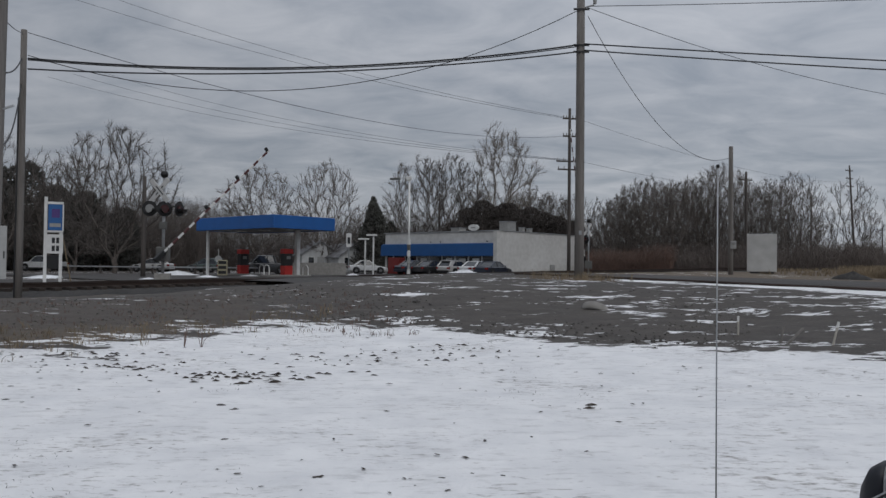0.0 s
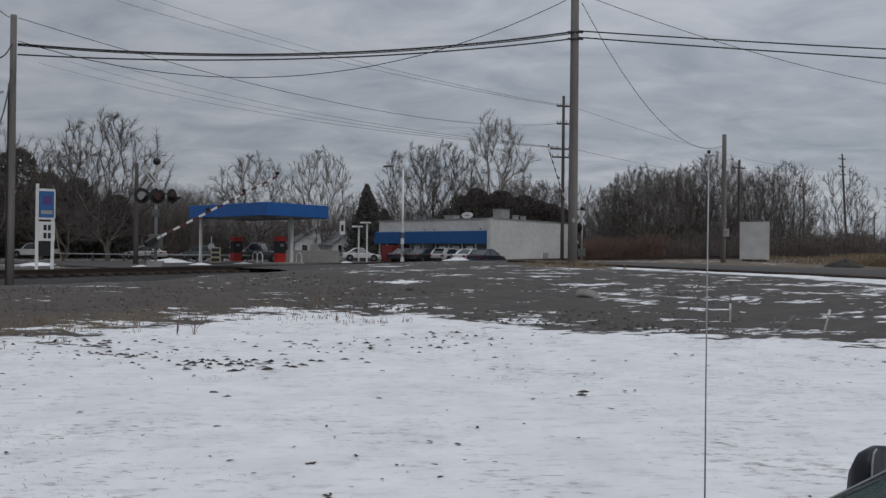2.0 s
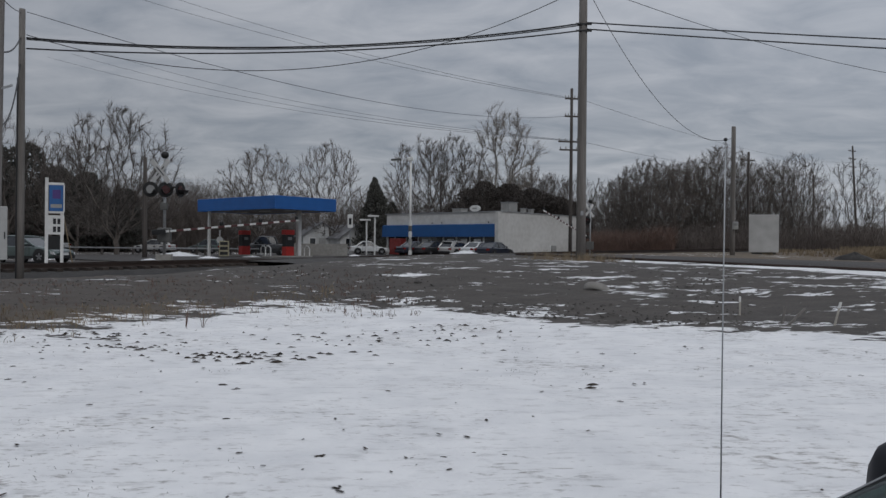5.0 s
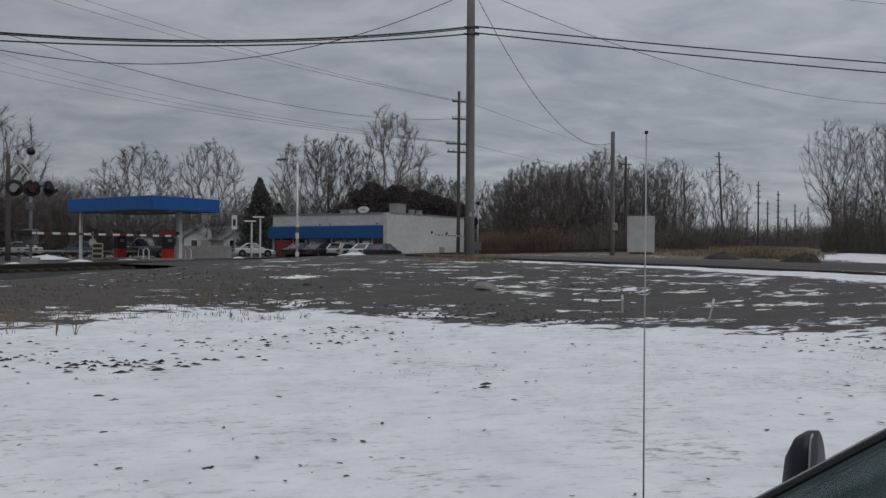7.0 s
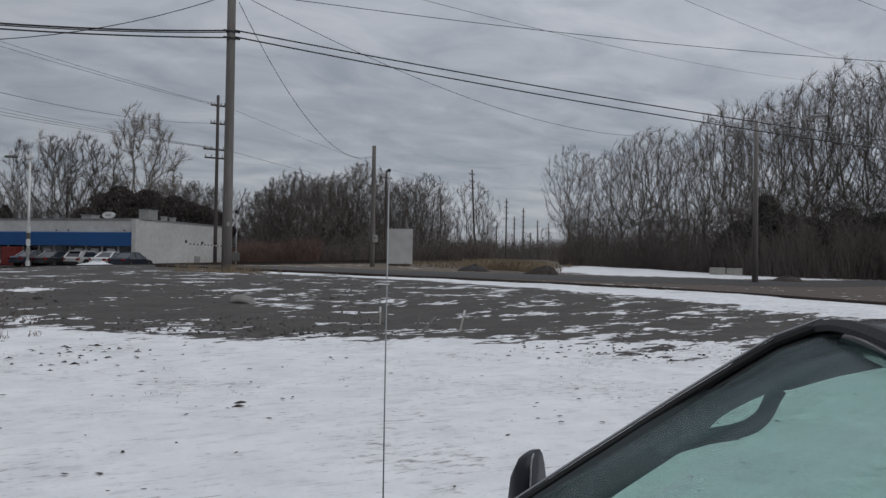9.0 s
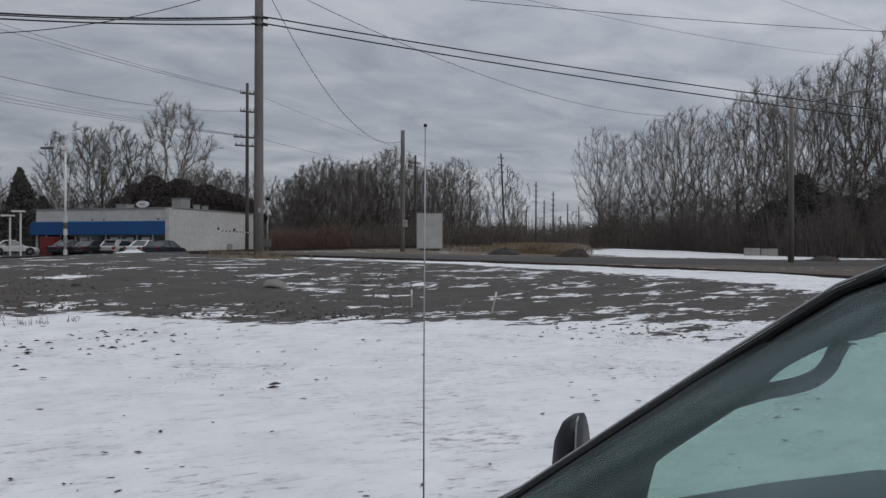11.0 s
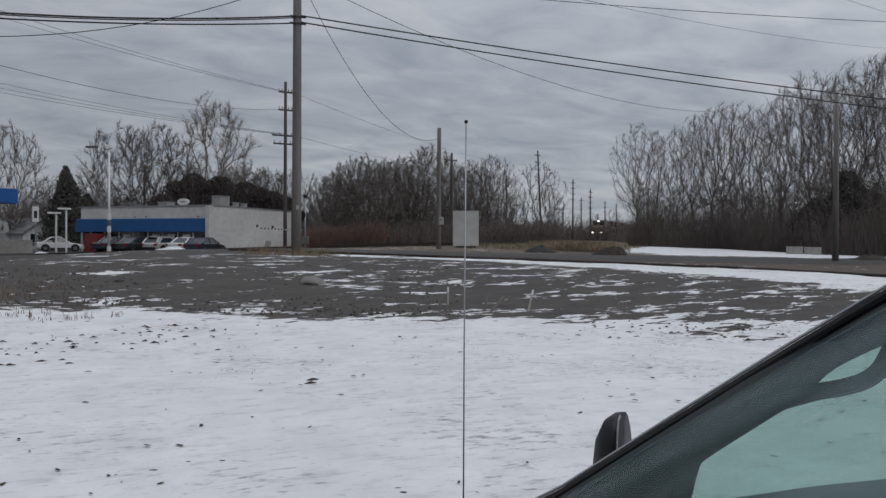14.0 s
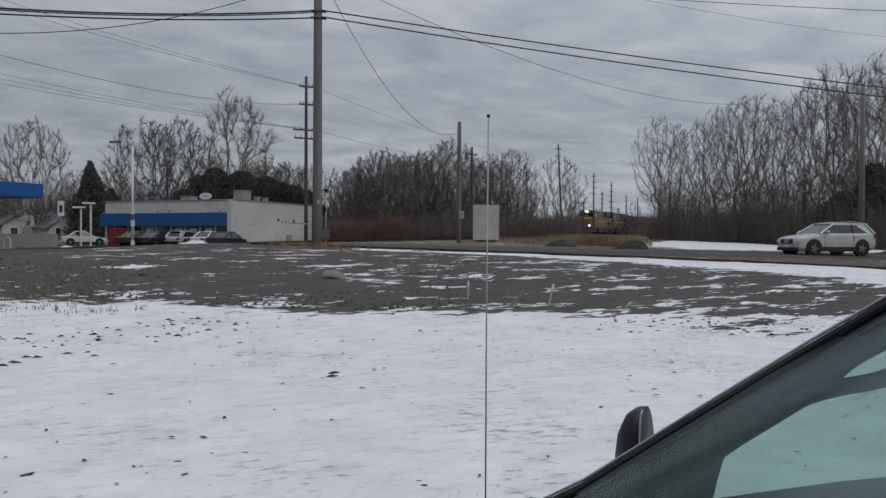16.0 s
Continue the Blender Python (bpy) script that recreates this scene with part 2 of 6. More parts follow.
M_BLUE = mat("blue_fascia_panel", (0.010, 0.105, 0.36), 0.45, col2=(0.009, 0.085, 0.29), scale=1.2)
M_BLUE_D = mat("blue_awning", (0.010, 0.080, 0.25), 0.5, col2=(0.009, 0.065, 0.20), scale=1.2)
M_RED = mat("red_pump_panel", (0.52, 0.028, 0.022), 0.4, scale=3)
M_DULLRED = mat("dull_red_paint", (0.21, 0.03, 0.028), 0.5, scale=3)
M_BLACK = mat("black_paint", (0.014, 0.014, 0.015), 0.5)
M_DARK = mat("dark_rubber", (0.02, 0.02, 0.021), 0.75, bump=0.1)
M_LENS = mat("red_signal_lens", (0.05, 0.008, 0.008), 0.2)
M_LENS_G = mat("pale_signal_lens", (0.30, 0.30, 0.30), 0.12)
M_BARK = mat("grey_bark", (0.165, 0.142, 0.124), 0.9, col2=(0.085, 0.073, 0.064), scale=4, vary=0.25)
M_TWIG = mat("bare_twigs", (0.150, 0.130, 0.118), 0.9, col2=(0.090, 0.078, 0.070), scale=2, vary=0.25)
M_PALEBARK = mat("pale_mottled_bark", (0.36, 0.33, 0.29), 0.85, col2=(0.17, 0.15, 0.13), scale=3)
M_PALETWIG = mat("pale_bare_twigs", (0.27, 0.245, 0.215), 0.9, col2=(0.16, 0.14, 0.125), scale=2)
M_BRUSH = mat("bare_brush", (0.145, 0.122, 0.110), 0.9, col2=(0.084, 0.070, 0.063), scale=1.0)
M_BRUSH_R = mat("russet_brush", (0.175, 0.110, 0.086), 0.9, col2=(0.105, 0.070, 0.057), scale=1.0)
M_CEDAR = mat("dark_evergreen", (0.076, 0.076, 0.066), 0.9, col2=(0.044, 0.044, 0.039), scale=3, vary=0.2)
M_RUST = mat("dead_brown_foliage", (0.080, 0.069, 0.062), 0.9, col2=(0.056, 0.048, 0.044), scale=0.6)
M_STRAW = mat("dry_grass", (0.30, 0.235, 0.155), 0.9, col2=(0.115, 0.09, 0.06), scale=4)
M_SOIL = mat("dark_soil", (0.058, 0.045, 0.036), 0.95, col2=(0.02, 0.016, 0.014), scale=5, bump=0.8, bscale=8)
M_CONC = mat("concrete", (0.33, 0.32, 0.30), 0.85, col2=(0.22, 0.21, 0.195), scale=5, bump=0.2)
M_WINDOW = mat("dark_window_glass", (0.02, 0.024, 0.03), 0.06, coat=0.6)
M_CARWHITE = mat("white_car_paint", (0.66, 0.67, 0.67), 0.3, coat=0.7)
M_CARSILV = mat("silver_car_paint", (0.52, 0.51, 0.495), 0.34, 0.2, coat=0.8)
M_CARGREEN = mat("dull_green_car_paint", (0.085, 0.115, 0.11), 0.35, 0.3, coat=0.6)
M_CARDARK = mat("charcoal_car_paint", (0.03, 0.031, 0.034), 0.28, 0.3, coat=0.9)
M_CARBLUE = mat("dark_blue_car_paint", (0.018, 0.025, 0.045), 0.3, 0.3, coat=0.8)
M_RIM = mat("alloy_wheel", (0.33, 0.33, 0.34), 0.35, 0.8)
M_TYRE = mat("tyre_rubber", (0.018, 0.018, 0.018), 0.85)
M_LAMPON = mat("lit_headlight", (0.9, 0.9, 0.85), 0.2, emit=(1.0, 0.97, 0.88), power=14.0)
M_LAMP = mat("clear_headlight", (0.52, 0.53, 0.54), 0.12)
M_TAIL = mat("red_tail_lens", (0.25, 0.012, 0.01), 0.2)
M_LOCO = mat("armour_yellow_paint", (0.19, 0.115, 0.055), 0.55, col2=(0.09, 0.062, 0.038), scale=1.2)
M_LOCOGREY = mat("sooty_grey_paint", (0.085, 0.085, 0.085), 0.7, col2=(0.04, 0.038, 0.036), scale=1.5)
M_GLASS = pane_mat("green_tinted_glass", (0.60, 0.75, 0.70))
M_TRIM = mat("dark_headliner_trim", (0.10, 0.112, 0.118), 0.8, col2=(0.075, 0.085, 0.092), scale=5)
M_CANUNDER = mat("canopy_soffit", (0.30, 0.30, 0.30), 0.6)
M_INK = mat("dark_sign_lettering", (0.02, 0.02, 0.025), 0.6)
M_SIGNBLUE = mat("blue_sign_face", (0.03, 0.13, 0.36), 0.4)
M_SIDING = mat("pale_house_siding", (0.55, 0.56, 0.56), 0.7, scale=2)
M_ROOFDK = mat("snow_dusted_shingle", (0.30, 0.30, 0.31), 0.85, col2=(0.08, 0.08, 0.085), scale=1.5)


# ---- building blocks ----
class Form:
    """Collects faces of one mesh."""

    def __init__(self):
        self.v, self.f = [], []

    def box(self, x0, x1, y0, y1, z0, z1, m=None, taper=0.0):
        i = len(self.v)
        for z, k in ((z0, 0.0), (z1, taper)):
            for x, y in ((x0 + k, y0 + k), (x1 - k, y0 + k), (x1 - k, y1 - k), (x0 + k, y1 - k)):
                p = Vector((x, y, z))
                self.v.append(tuple(m @ p if m else p))
        self.f += [(i, i + 3, i + 2, i + 1), (i + 4, i + 5, i + 6, i + 7)]
        self.f += [(i + a, i + (a + 1) % 4, i + 4 + (a + 1) % 4, i + 4 + a) for a in range(4)]
        return self

    def tube(self, pts, radii, sides=6, caps=True):
        pts = [Vector(p) for p in pts]
        if not isinstance(radii, (list, tuple)):
            radii = [radii] * len(pts)
        i = len(self.v)
        for k, p in enumerate(pts):
            d = (pts[min(k + 1, len(pts) - 1)] - pts[max(k - 1, 0)]).normalized()
            a = d.cross(Vector((0, 0, 1)) if abs(d.z) < 0.95 else Vector((1, 0, 0))).normalized()
            b = d.cross(a)
            for s in range(sides):
                w = 2 * math.pi * s / sides
                self.v.append(tuple(p + (a * math.cos(w) + b * math.sin(w)) * radii[k]))
        for k in range(len(pts) - 1):
            for s in range(sides):
                n = (s + 1) % sides
                self.f.append((i + k * sides + s, i + k * sides + n, i + (k + 1) * sides + n, i + (k + 1) * sides + s))
        if caps and sides > 3:
            self.f.append(tuple(i + s for s in range(sides))[::-1])
            self.f.append(tuple(i + (len(pts) - 1) * sides + s for s in range(sides)))
        return self

    def prism(self, outline, y0, y1, m=None, shrink=0.0):
        """outline of (x, z), drawn out from y0 to y1."""
        i, n = len(self.v), len(outline)
        cx = sum(p[0] for p in outline) / n
        cz = sum(p[1] for p in outline) / n
        for y in (y0, y1):
            for x, z in outline:
                p = Vector((x + (cx - x) * shrink * (y == y1), y, z + (cz - z) * shrink * (y == y1)))
                self.v.append(tuple(m @ p if m else p))
        self.f += [tuple(range(i, i + n)), tuple(range(i + 2 * n - 1, i + n - 1, -1))]
        self.f += [(i + k, i + n + k, i + n + (k + 1) % n, i + (k + 1) % n) for k in range(n)]
        return self

    def loft(self, rings, close=True):
        """Skin over rings of equal length."""
        i, n = len(self.v), len(rings[0])
        for r in rings:
            self.v += [tuple(p) for p in r]
        for k in range(len(rings) - 1):
            for s in range(n if close else n - 1):
                t = (s + 1) % n
                self.f.append((i + k * n + s, i + k * n + t, i + (k + 1) * n + t, i + (k + 1) * n + s))
        if close:
            self.f.append(tuple(range(i, i + n))[::-1])
            self.f.append(tuple(i + (len(rings) - 1) * n + s for s in range(n)))
        return self

    def ball(self, c, r, n=8, squash=1.0):
        rings = []
        for k in range(1, n // 2 + 1):
            a = math.pi * k / (n // 2 + 1)
            rings.append([(c[0] + r * math.sin(a) * math.cos(2 * math.pi * s / n), c[1] + r * math.sin(a) * math.sin(2 * math.pi * s / n), c[2] - r * squash * math.cos(a)) for s in range(n)])
        return self.loft(rings)

    def mesh(self, name, material, smooth=False):
        me = bpy.data.meshes.new(name)
        me.from_pydata(self.v, [], self.f)
        me.materials.append(material)
        if smooth:
            me.polygons.foreach_set("use_smooth", [True] * len(me.polygons))
        me.update()
        return me


def part(name, form, material, parent, label="", bevel=0.0, smooth=False):
    ob = new(name, form if isinstance(form, bpy.types.Mesh) else form.mesh(name, material, smooth))
    ob.parent = parent
    if label:
        tagged(ob, label)
    if bevel:
        b = ob.modifiers.new("bevel", "BEVEL")
        b.width, b.segments, b.limit_method = bevel, 2, "ANGLE"
    return ob


def thing(name, m, label, category, group="", kind=""):
    ob = new(name)
    ob.matrix_basis = m
    return tagged(ob, label, category, group, kind)


def solid(name, form, material, label, category="", group="", kind="", m=None, smooth=False, bevel=0.0):
    ob = part(name, form, material, None, "", bevel, smooth)
    if m:
        ob.matrix_basis = m
    return tagged(ob, label, category, group, kind)


# ---- plan: u runs along the railway, n across it ----
TRACK = radians(41)
UX, UY = math.sin(TRACK), math.cos(TRACK)
NX, NY = -UY, UX
TRACK_YAW = 90 - 41          # a thing's x axis laid along the track


def W(u, n):
    return u * UX + n * NX, u * UY + n * NY


def step(x):
    x = min(1.0, max(0.0, x))
    return x * x * (3 - 2 * x)


def bed(u):
    return 0.33 + 0.51 * min(1.0, max(0.0, (u - 12) / 38)) + 0.0105 * max(0.0, min(u, 420) - 50)


def ground_z(x, y):
    u, n, r = x * UX + y * UY, x * NX + y * NY, math.hypot(x, y)
    plat = min(1.2, max(0.5, 0.72 + 0.026 * n)) + 0.006 * max(0.0, min(u, 110) - 35)
    plat = 0.52 + (plat - 0.52) * step((u - 8) / 16)
    z = plat * step((r - 11) / 14)
    if n > 34:
        z += (0.42 + 0.05 * step((u - 30) / 30) + 0.0105 * max(0.0, min(u, 420) - 85) - z) * step((n - 34) / 6)
    k = step((9 - abs(n - 30)) / 5.5) * step((r - 18) / 8)
    return z + (bed(u) - z) * k


def on_ground(x, y, up=0.0):
    return Vector((x, y, ground_z(x, y) + up))


def away(bearing, r):
    """The place r metres from the start, at that many degrees to the left of straight ahead."""
    return -math.sin(radians(bearing)) * r, math.cos(radians(bearing)) * r


ROAD = [(120, 41), (70, 35.5), (48, 33), (30, 31.8), (16, 33.2), (4, 35.8), (-6, 38), (-18, 41), (-40, 46.5), (-90, 58), (-200, 82)]


def road_mid(x):
    for (xa, ya), (xb, yb) in zip(ROAD, ROAD[1:]):
        if xb <= x <= xa:
            k = (xa - x) / (xa - xb)
            return ya + (yb - ya) * k
    return None


def snow_edge(b):
    """How far the snow field reaches at a bearing."""
    b = max(-60.0, min(45.0, b))
    if b > 8:
        return 17.6 - 2.5 * step((b - 8) / 20)
    return 17.6 - 2.6 * step((8 - b) / 18) + 0.6 * step((-30 - b) / 15)


MARGIN = [(9, 28.6), (12.8, 26.0), (16, 23.6), (18.2, 21.4), (19.6, 18.0), (20.3, 14.0), (20.6, 9.0), (20.6, 2.0)]


def from_margin(x, y):
    """Metres from the ploughed edge of the road; negative on the road's side."""
    best = 99.0
    for (xa, ya), (xb, yb) in zip(MARGIN, MARGIN[1:]):
        dx, dy = xb - xa, yb - ya
        k = max(0.0, min(1.0, ((x - xa) * dx + (y - ya) * dy) / (dx * dx + dy * dy)))
        px, py = x - xa - k * dx, y - ya - k * dy
        d = math.hypot(px, py)
        if d < abs(best):
            best = d if dx * py - dy * px < 0 else -d
    return best


def cover(x, y):
    """Snow, dirt and dry grass on the ground at a place, 0 to 1."""
    u, n, r = x * UX + y * UY, x * NX + y * NY, math.hypot(x, y)
    b = math.degrees(math.atan2(-x, y))
    e = snow_edge(b)
    slope = 0.30 - 0.17 * step((-30 - b) / 8) - 0.12 * step((b - 12) / 8)
    snow = 0.5 + (e - r) * (slope if r < e else 0.24)
    snow = min(1.25, max(0.0, snow))
    dirt, grass = 0.0, 0.0
    if r > e:
        gravel_snow = 0.265
        if b < -5:
            gravel_snow = 0.265 + 0.05 * step((-5 - b) / 20)
        if b > 5:
            gravel_snow = 0.20
        snow = max(snow, gravel_snow)
        mid = road_mid(x)
        if mid is not None and n < 27:
            d = mid - y                     # metres on the near side of the road's middle
            if x > 5 and r < 60:
                q = from_margin(x, y)
                near = math.exp(-((q - 1.3) / (2.2 + 1.4 * step((x - 8) / 8))) ** 2)
                if q < -1.3:
                    dirt, snow = 0.75, 0.14
                snow = max(snow, (0.62 + 0.65 * step((x - 8) / 6)) * near)
            if d < 4.5:
                dirt = max(dirt, 0.7)
            if d < -5.2 and x > 22:
                snow = max(snow, 1.0 * step((x - 22) / 14) * step((-d - 5.2) / 2.5) * (1 - step((n - 6) / 6)))
            elif d < -5.2:
                snow, dirt, grass = 0.2, 0.6, 0.6
        if n > 7 and u > 48:
            grass = max(grass, step((n - 7) / 6) * step((u - 44) / 8) * (1 - step((n - 25) / 2)) * (0.25 + 0.75 * step((-27 - b) / 3)))
            dirt = max(dirt, 0.5)
            snow *= 1 - 0.75 * step((n - 7) / 5)
        if b > 14 and r < 23:
            grass = max(grass, 0.45 * step((b - 14) / 8) * step((18.5 - r) / 3.0))
            dirt = max(dirt, 0.2)
        if 25 < n < 36:
            snow, dirt = min(snow, 0.12), 0.3
        if n >= 36:
            dirt, snow = 0.25, 0.30
        if r > 120 and n < 25:
            snow, grass, dirt = 0.1, 0.5, 0.5
    return snow, dirt, grass


def build_ground():
    angles = [-75 + 0.42 * k for k in range(293)]            # fine where it is seen
    angles += [48.06 + (285 - 48.06 - 0.0) * k / 71 for k in range(1, 71)]
    radii = [0.4 * 1.12 ** k for k in range(20)]
    while radii[-1] < 60:
        radii.append(radii[-1] * 1.0135)
    while radii[-1] < 3600:
        radii.append(radii[-1] * 1.09)
    f = Form()
    f.v.append((0, 0, 0))
    vals = [cover(0.0, 0.1)]
    for r in radii:
        for a in angles:
            x, y = away(a, r)
            z = ground_z(x, y)
            if r < 90:
                q = 1 if r > 12 else 0.45
                mid = road_mid(x)
                if mid is not None and abs(mid - y) < 7:
                    q *= step((abs(mid - y) - 4.5) / 2.5)
                z += (noise.noise((x * 0.35, y * 0.35, 3)) * 0.07 + noise.noise((x * 1.7, y * 1.7, 8)) * 0.026 + noise.noise((x * 4.6, y * 4.6, 5)) * (0.014 if r > 14 else 0.007)) * q
            f.v.append((x, y, z))
            vals.append(cover(x, y))
    n = len(angles)
    for s in range(n):
        f.f.append((0, 1 + s, 1 + (s + 1) % n))
    for k in range(len(radii) - 1):
        for s in range(n):
            t = (s + 1) % n
            f.f.append((1 + k * n + s, 1 + (k + 1) * n + s, 1 + (k + 1) * n + t, 1 + k * n + t))
    me = f.mesh("ground", M_GROUND, True)
    for i, name in enumerate(("snow", "dirt", "grass")):
        at = me.attributes.new(name, "FLOAT", "POINT")
        at.data.foreach_set("value", [v[i] for v in vals])
    ob = new("ground", me)
    return tagged(ob, "field of thin snow giving way to dark gravel with snow patches", "ground", kind="structure")


build_ground()


def strip(name, mids, half, up, material, label):
    f = Form()
    rows = []
    for k, (x, y) in enumerate(mids):
        xa, ya = mids[max(0, k - 1)]
        xb, yb = mids[min(len(mids) - 1, k + 1)]
        d = Vector((xb - xa, yb - ya)).normalized()
        row = []
        for s in (-1.0, -0.5, 0.0, 0.5, 1.0):
            px, py = x - d.y * half * s, y + d.x * half * s
            over = step((4.2 - abs(px * NX + py * NY - 30)) / 2.2)
            row.append((px, py, ground_z(px, py) + up - 0.05 * s * s + 0.36 * over))
        rows.append(row)
    f.loft(rows, close=False)
    return solid(name, f, material, label, "road", kind="structure", smooth=True)


xs = [118 - 2.0 * k for k in range(150)]
strip("road", [(x, road_mid(x)) for x in xs], 4.2, 0.06, M_ASPHALT, "worn dark asphalt road with snowy edges")

# forecourt beyond the tracks
f = Form()
f.loft([[(*W(u, n), ground_z(*W(u, n)) + 0.06) for u in (22, 34, 46, 58, 62.6)] for n in (40, 46, 52, 58, 64, 70)], close=False)
solid("pavement", f, M_ASPHALT, "wet dark asphalt forecourt of the filling station", "pavement", kind="structure")


# ---- railway ----
def build_track():
    us = [-120 + 6 * k for k in range(110)]
    f = Form()
    rows = []
    for u in us:
        row = []
        for n, up in ((26.9, -0.10), (28.4, 0.16), (30.0, 0.18), (31.6, 0.16), (33.1, -0.10)):
            x, y = W(u, n)
            row.append((x, y, bed(u) + up))
        rows.append(row)
    f.loft(rows, close=False)
    ballast = solid("ballast_bed", f, M_BALLAST, "dark crushed stone ballast under the railway", "railway", kind="structure", smooth=True)
    for n in (29.28, 30.72):
        f = Form()
        prof = [(-0.07, 0.0), (0.07, 0.0), (0.02, 0.03), (0.02, 0.11), (0.036, 0.125), (0.036, 0.16), (-0.036, 0.16), (-0.036, 0.125), (-0.02, 0.11), (-0.02, 0.03)]
        f.loft([[(*W(u, n + a), bed(u) + 0.27 + b) for a, b in prof] for u in us])
        solid("rail", f, M_RAIL, "rusty steel rail on timber ties", "rail", "rails of the track", "structure")
    tie = Form().box(-0.11, 0.11, -1.3, 1.3, 0, 0.12).mesh("tie", M_TIE)
    for k in range(200):
        u = -6 + 0.56 * k
        x, y = W(u, 30.0)
        ob = new("tie", tie)
        ob.parent = ballast
        ob.matrix_basis = pose(x, y, bed(u) + 0.15, 0, 0, TRACK_YAW)


build_track()


# ---- poles and wires ----
def pole(x, y, top, r0, r1, label, lean=(0, 0), arms=(), material=None, z0=None, group="utility poles"):
    """Round timber pole; arms: (height, half length, yaw)."""
    z = ground_z(x, y) if z0 is None else z0
    t = thing("utility_pole", pose(x, y, z), label, "utility pole", group)
    h = top - z
    lx, ly = lean
    part("shaft", Form().tube([(lx * k * h, ly * k * h, -0.6 * (k == 0) + h * k) for k in (0, 0.25, 0.5, 0.75, 1.0)], [r0 + (r1 - r0) * k for k in (0, 0.25, 0.5, 0.75, 1)], 12), material or M_POLE, t, smooth=True)
    for a, half, yaw in arms:
        m = pose(lx * a, ly * a, a - z, 0, 0, yaw)
        arm = part("crossarm", Form().box(-half, half, -0.05, 0.05, -0.06, 0.06, m), material or M_POLE, t)
        for s in (-0.92, -0.45, 0.45, 0.92):
            p = m @ Vector((half * s, 0, 0.06))
            part("insulator", Form().tube([p, p + Vector((0, 0, 0.09)), p + Vector((0, 0, 0.2))], [0.035, 0.05, 0.03], 6), M_GREYP, arm)
    return t


def wire(a, b, sag, r, label, material=None):
    pts = []
    for k in range(25):
        s = k / 24
        p = Vector(a).lerp(Vector(b), s)
        p.z -= sag * 4 * s * (1 - s)
        pts.append(p)
    return solid("overhead_cable", Form().tube(pts, r, 5), material or M_WIRE, label, "cable", "overhead cables", smooth=True)


bx, by = 4.86, 27.45
big = pole(bx, by, 11.9, 0.175, 0.14, "tall grey weathered wooden utility pole carrying black cables")
part("pole_tag", Form().box(-0.05, 0.05, -0.185, -0.17, 1.6, 1.75), M_STEEL, big)
for z in (9.46, 9.22, 10.75):
    part("cable_bracket", Form().box(-0.28, 0.28, -0.16, -0.10, z - ground_z(bx, by) - 0.03, z - ground_z(bx, by) + 0.03), M_BLACK, big)
part("transformer_bracket", Form().tube([(0.1, 0, 9.75), (0.45, 0, 9.85), (0.55, 0, 10.15)], 0.03, 6), M_GREYP, big)
part("drop_insulator", Form().tube([(0.5, 0, 9.9), (0.5, 0, 10.3)], [0.06, 0.09], 8), M_GREYP, big)
left_pole = pole(-13.92, 25.33, 9.2, 0.115, 0.095, "slender weathered wooden utility pole with cable drops")
part("riser_pipe", Form().tube([(-0.10, -0.08, 0), (-0.09, -0.07, 6.6)], 0.03, 6), M_BLACK, left_pole)
nx, ny = away(30.7, 15.0)
near_pole = pole(nx, ny, 9.3, 0.185, 0.16, "thick grey utility pole at the edge of the snow field", lean=(0.012, 0))
part("riser_pipe", Form().tube([(-0.2, -0.07, 0), (-0.19, -0.07, 4.0)], 0.035, 6), M_BLACK, near_pole)
part("side_bracket", Form().tube([(0.14, 0, 4.0), (0.40, 0, 4.08)], 0.02, 6), M_STEEL, near_pole)
part("pole_ring", Form().tube([(0, 0, 0.85), (0, 0, 0.9)], 0.192, 12), M_BLACK, near_pole)
pole(16.55, 44.4, 8.58, 0.145, 0.12, "weathered wooden pole with a meter box", material=M_POLE)
mb = thing("meter_box", pose(16.63, 44.22, 2.9), "small grey electric meter box on a pole", "meter box")
part("case", Form().box(-0.14, 0.14, -0.12, 0.1, -0.22, 0.22), M_GREYP, mb, bevel=0.02)
part("meter_dial", Form().tube([(0.0, -0.12, 0.08), (0.0, -0.2, 0.08)], 0.09, 10), M_LENS_G, mb)
pole(9.95, 61.1, 14.1, 0.15, 0.11, "tall timber transmission pole with crossarms", arms=((13.3, 0.55, 8), (11.9, 0.55, 8), (9.9, 1.05, 8), (9.25, 0.95, 8)), material=M_POLE_D)
far_arms = lambda top, n, half: tuple((top - 0.9 - 1.35 * k, half, 30) for k in range(n))
for b, r, top, n, lean in ((-21.4, 92, 12.3, 1, (0, 0)), (-25.45, 165, 16.0, 2, (0, 0)), (-28.05, 150, 19.4, 3, (-0.055, 0)), (-30.3, 190, 17.2, 4, (0, 0)), (-29.6, 250, 13.5, 2, (0, 0)),
                            (-31.55, 200, 15.6, 5, (0, 0)), (-30.9, 230, 15.2, 3, (0, 0)), (-32.6, 260, 15.8, 3, (0, 0)), (-33.4, 300, 17.0, 4, (0, 0)), (-32.1, 330, 14.5, 3, (0, 0)),
                            (21.2, 62, 8.0, 0, (0, 0)), (0.3, 112, 12.0, 1, (0, 0))):
    x, y = away(b, r)
    pole(x, y, top, 0.17 + r * 0.0003, 0.13, "distant timber power pole with crossarms", lean, far_arms(top, n, 1.0), M_POLE_D, group="distant power poles")

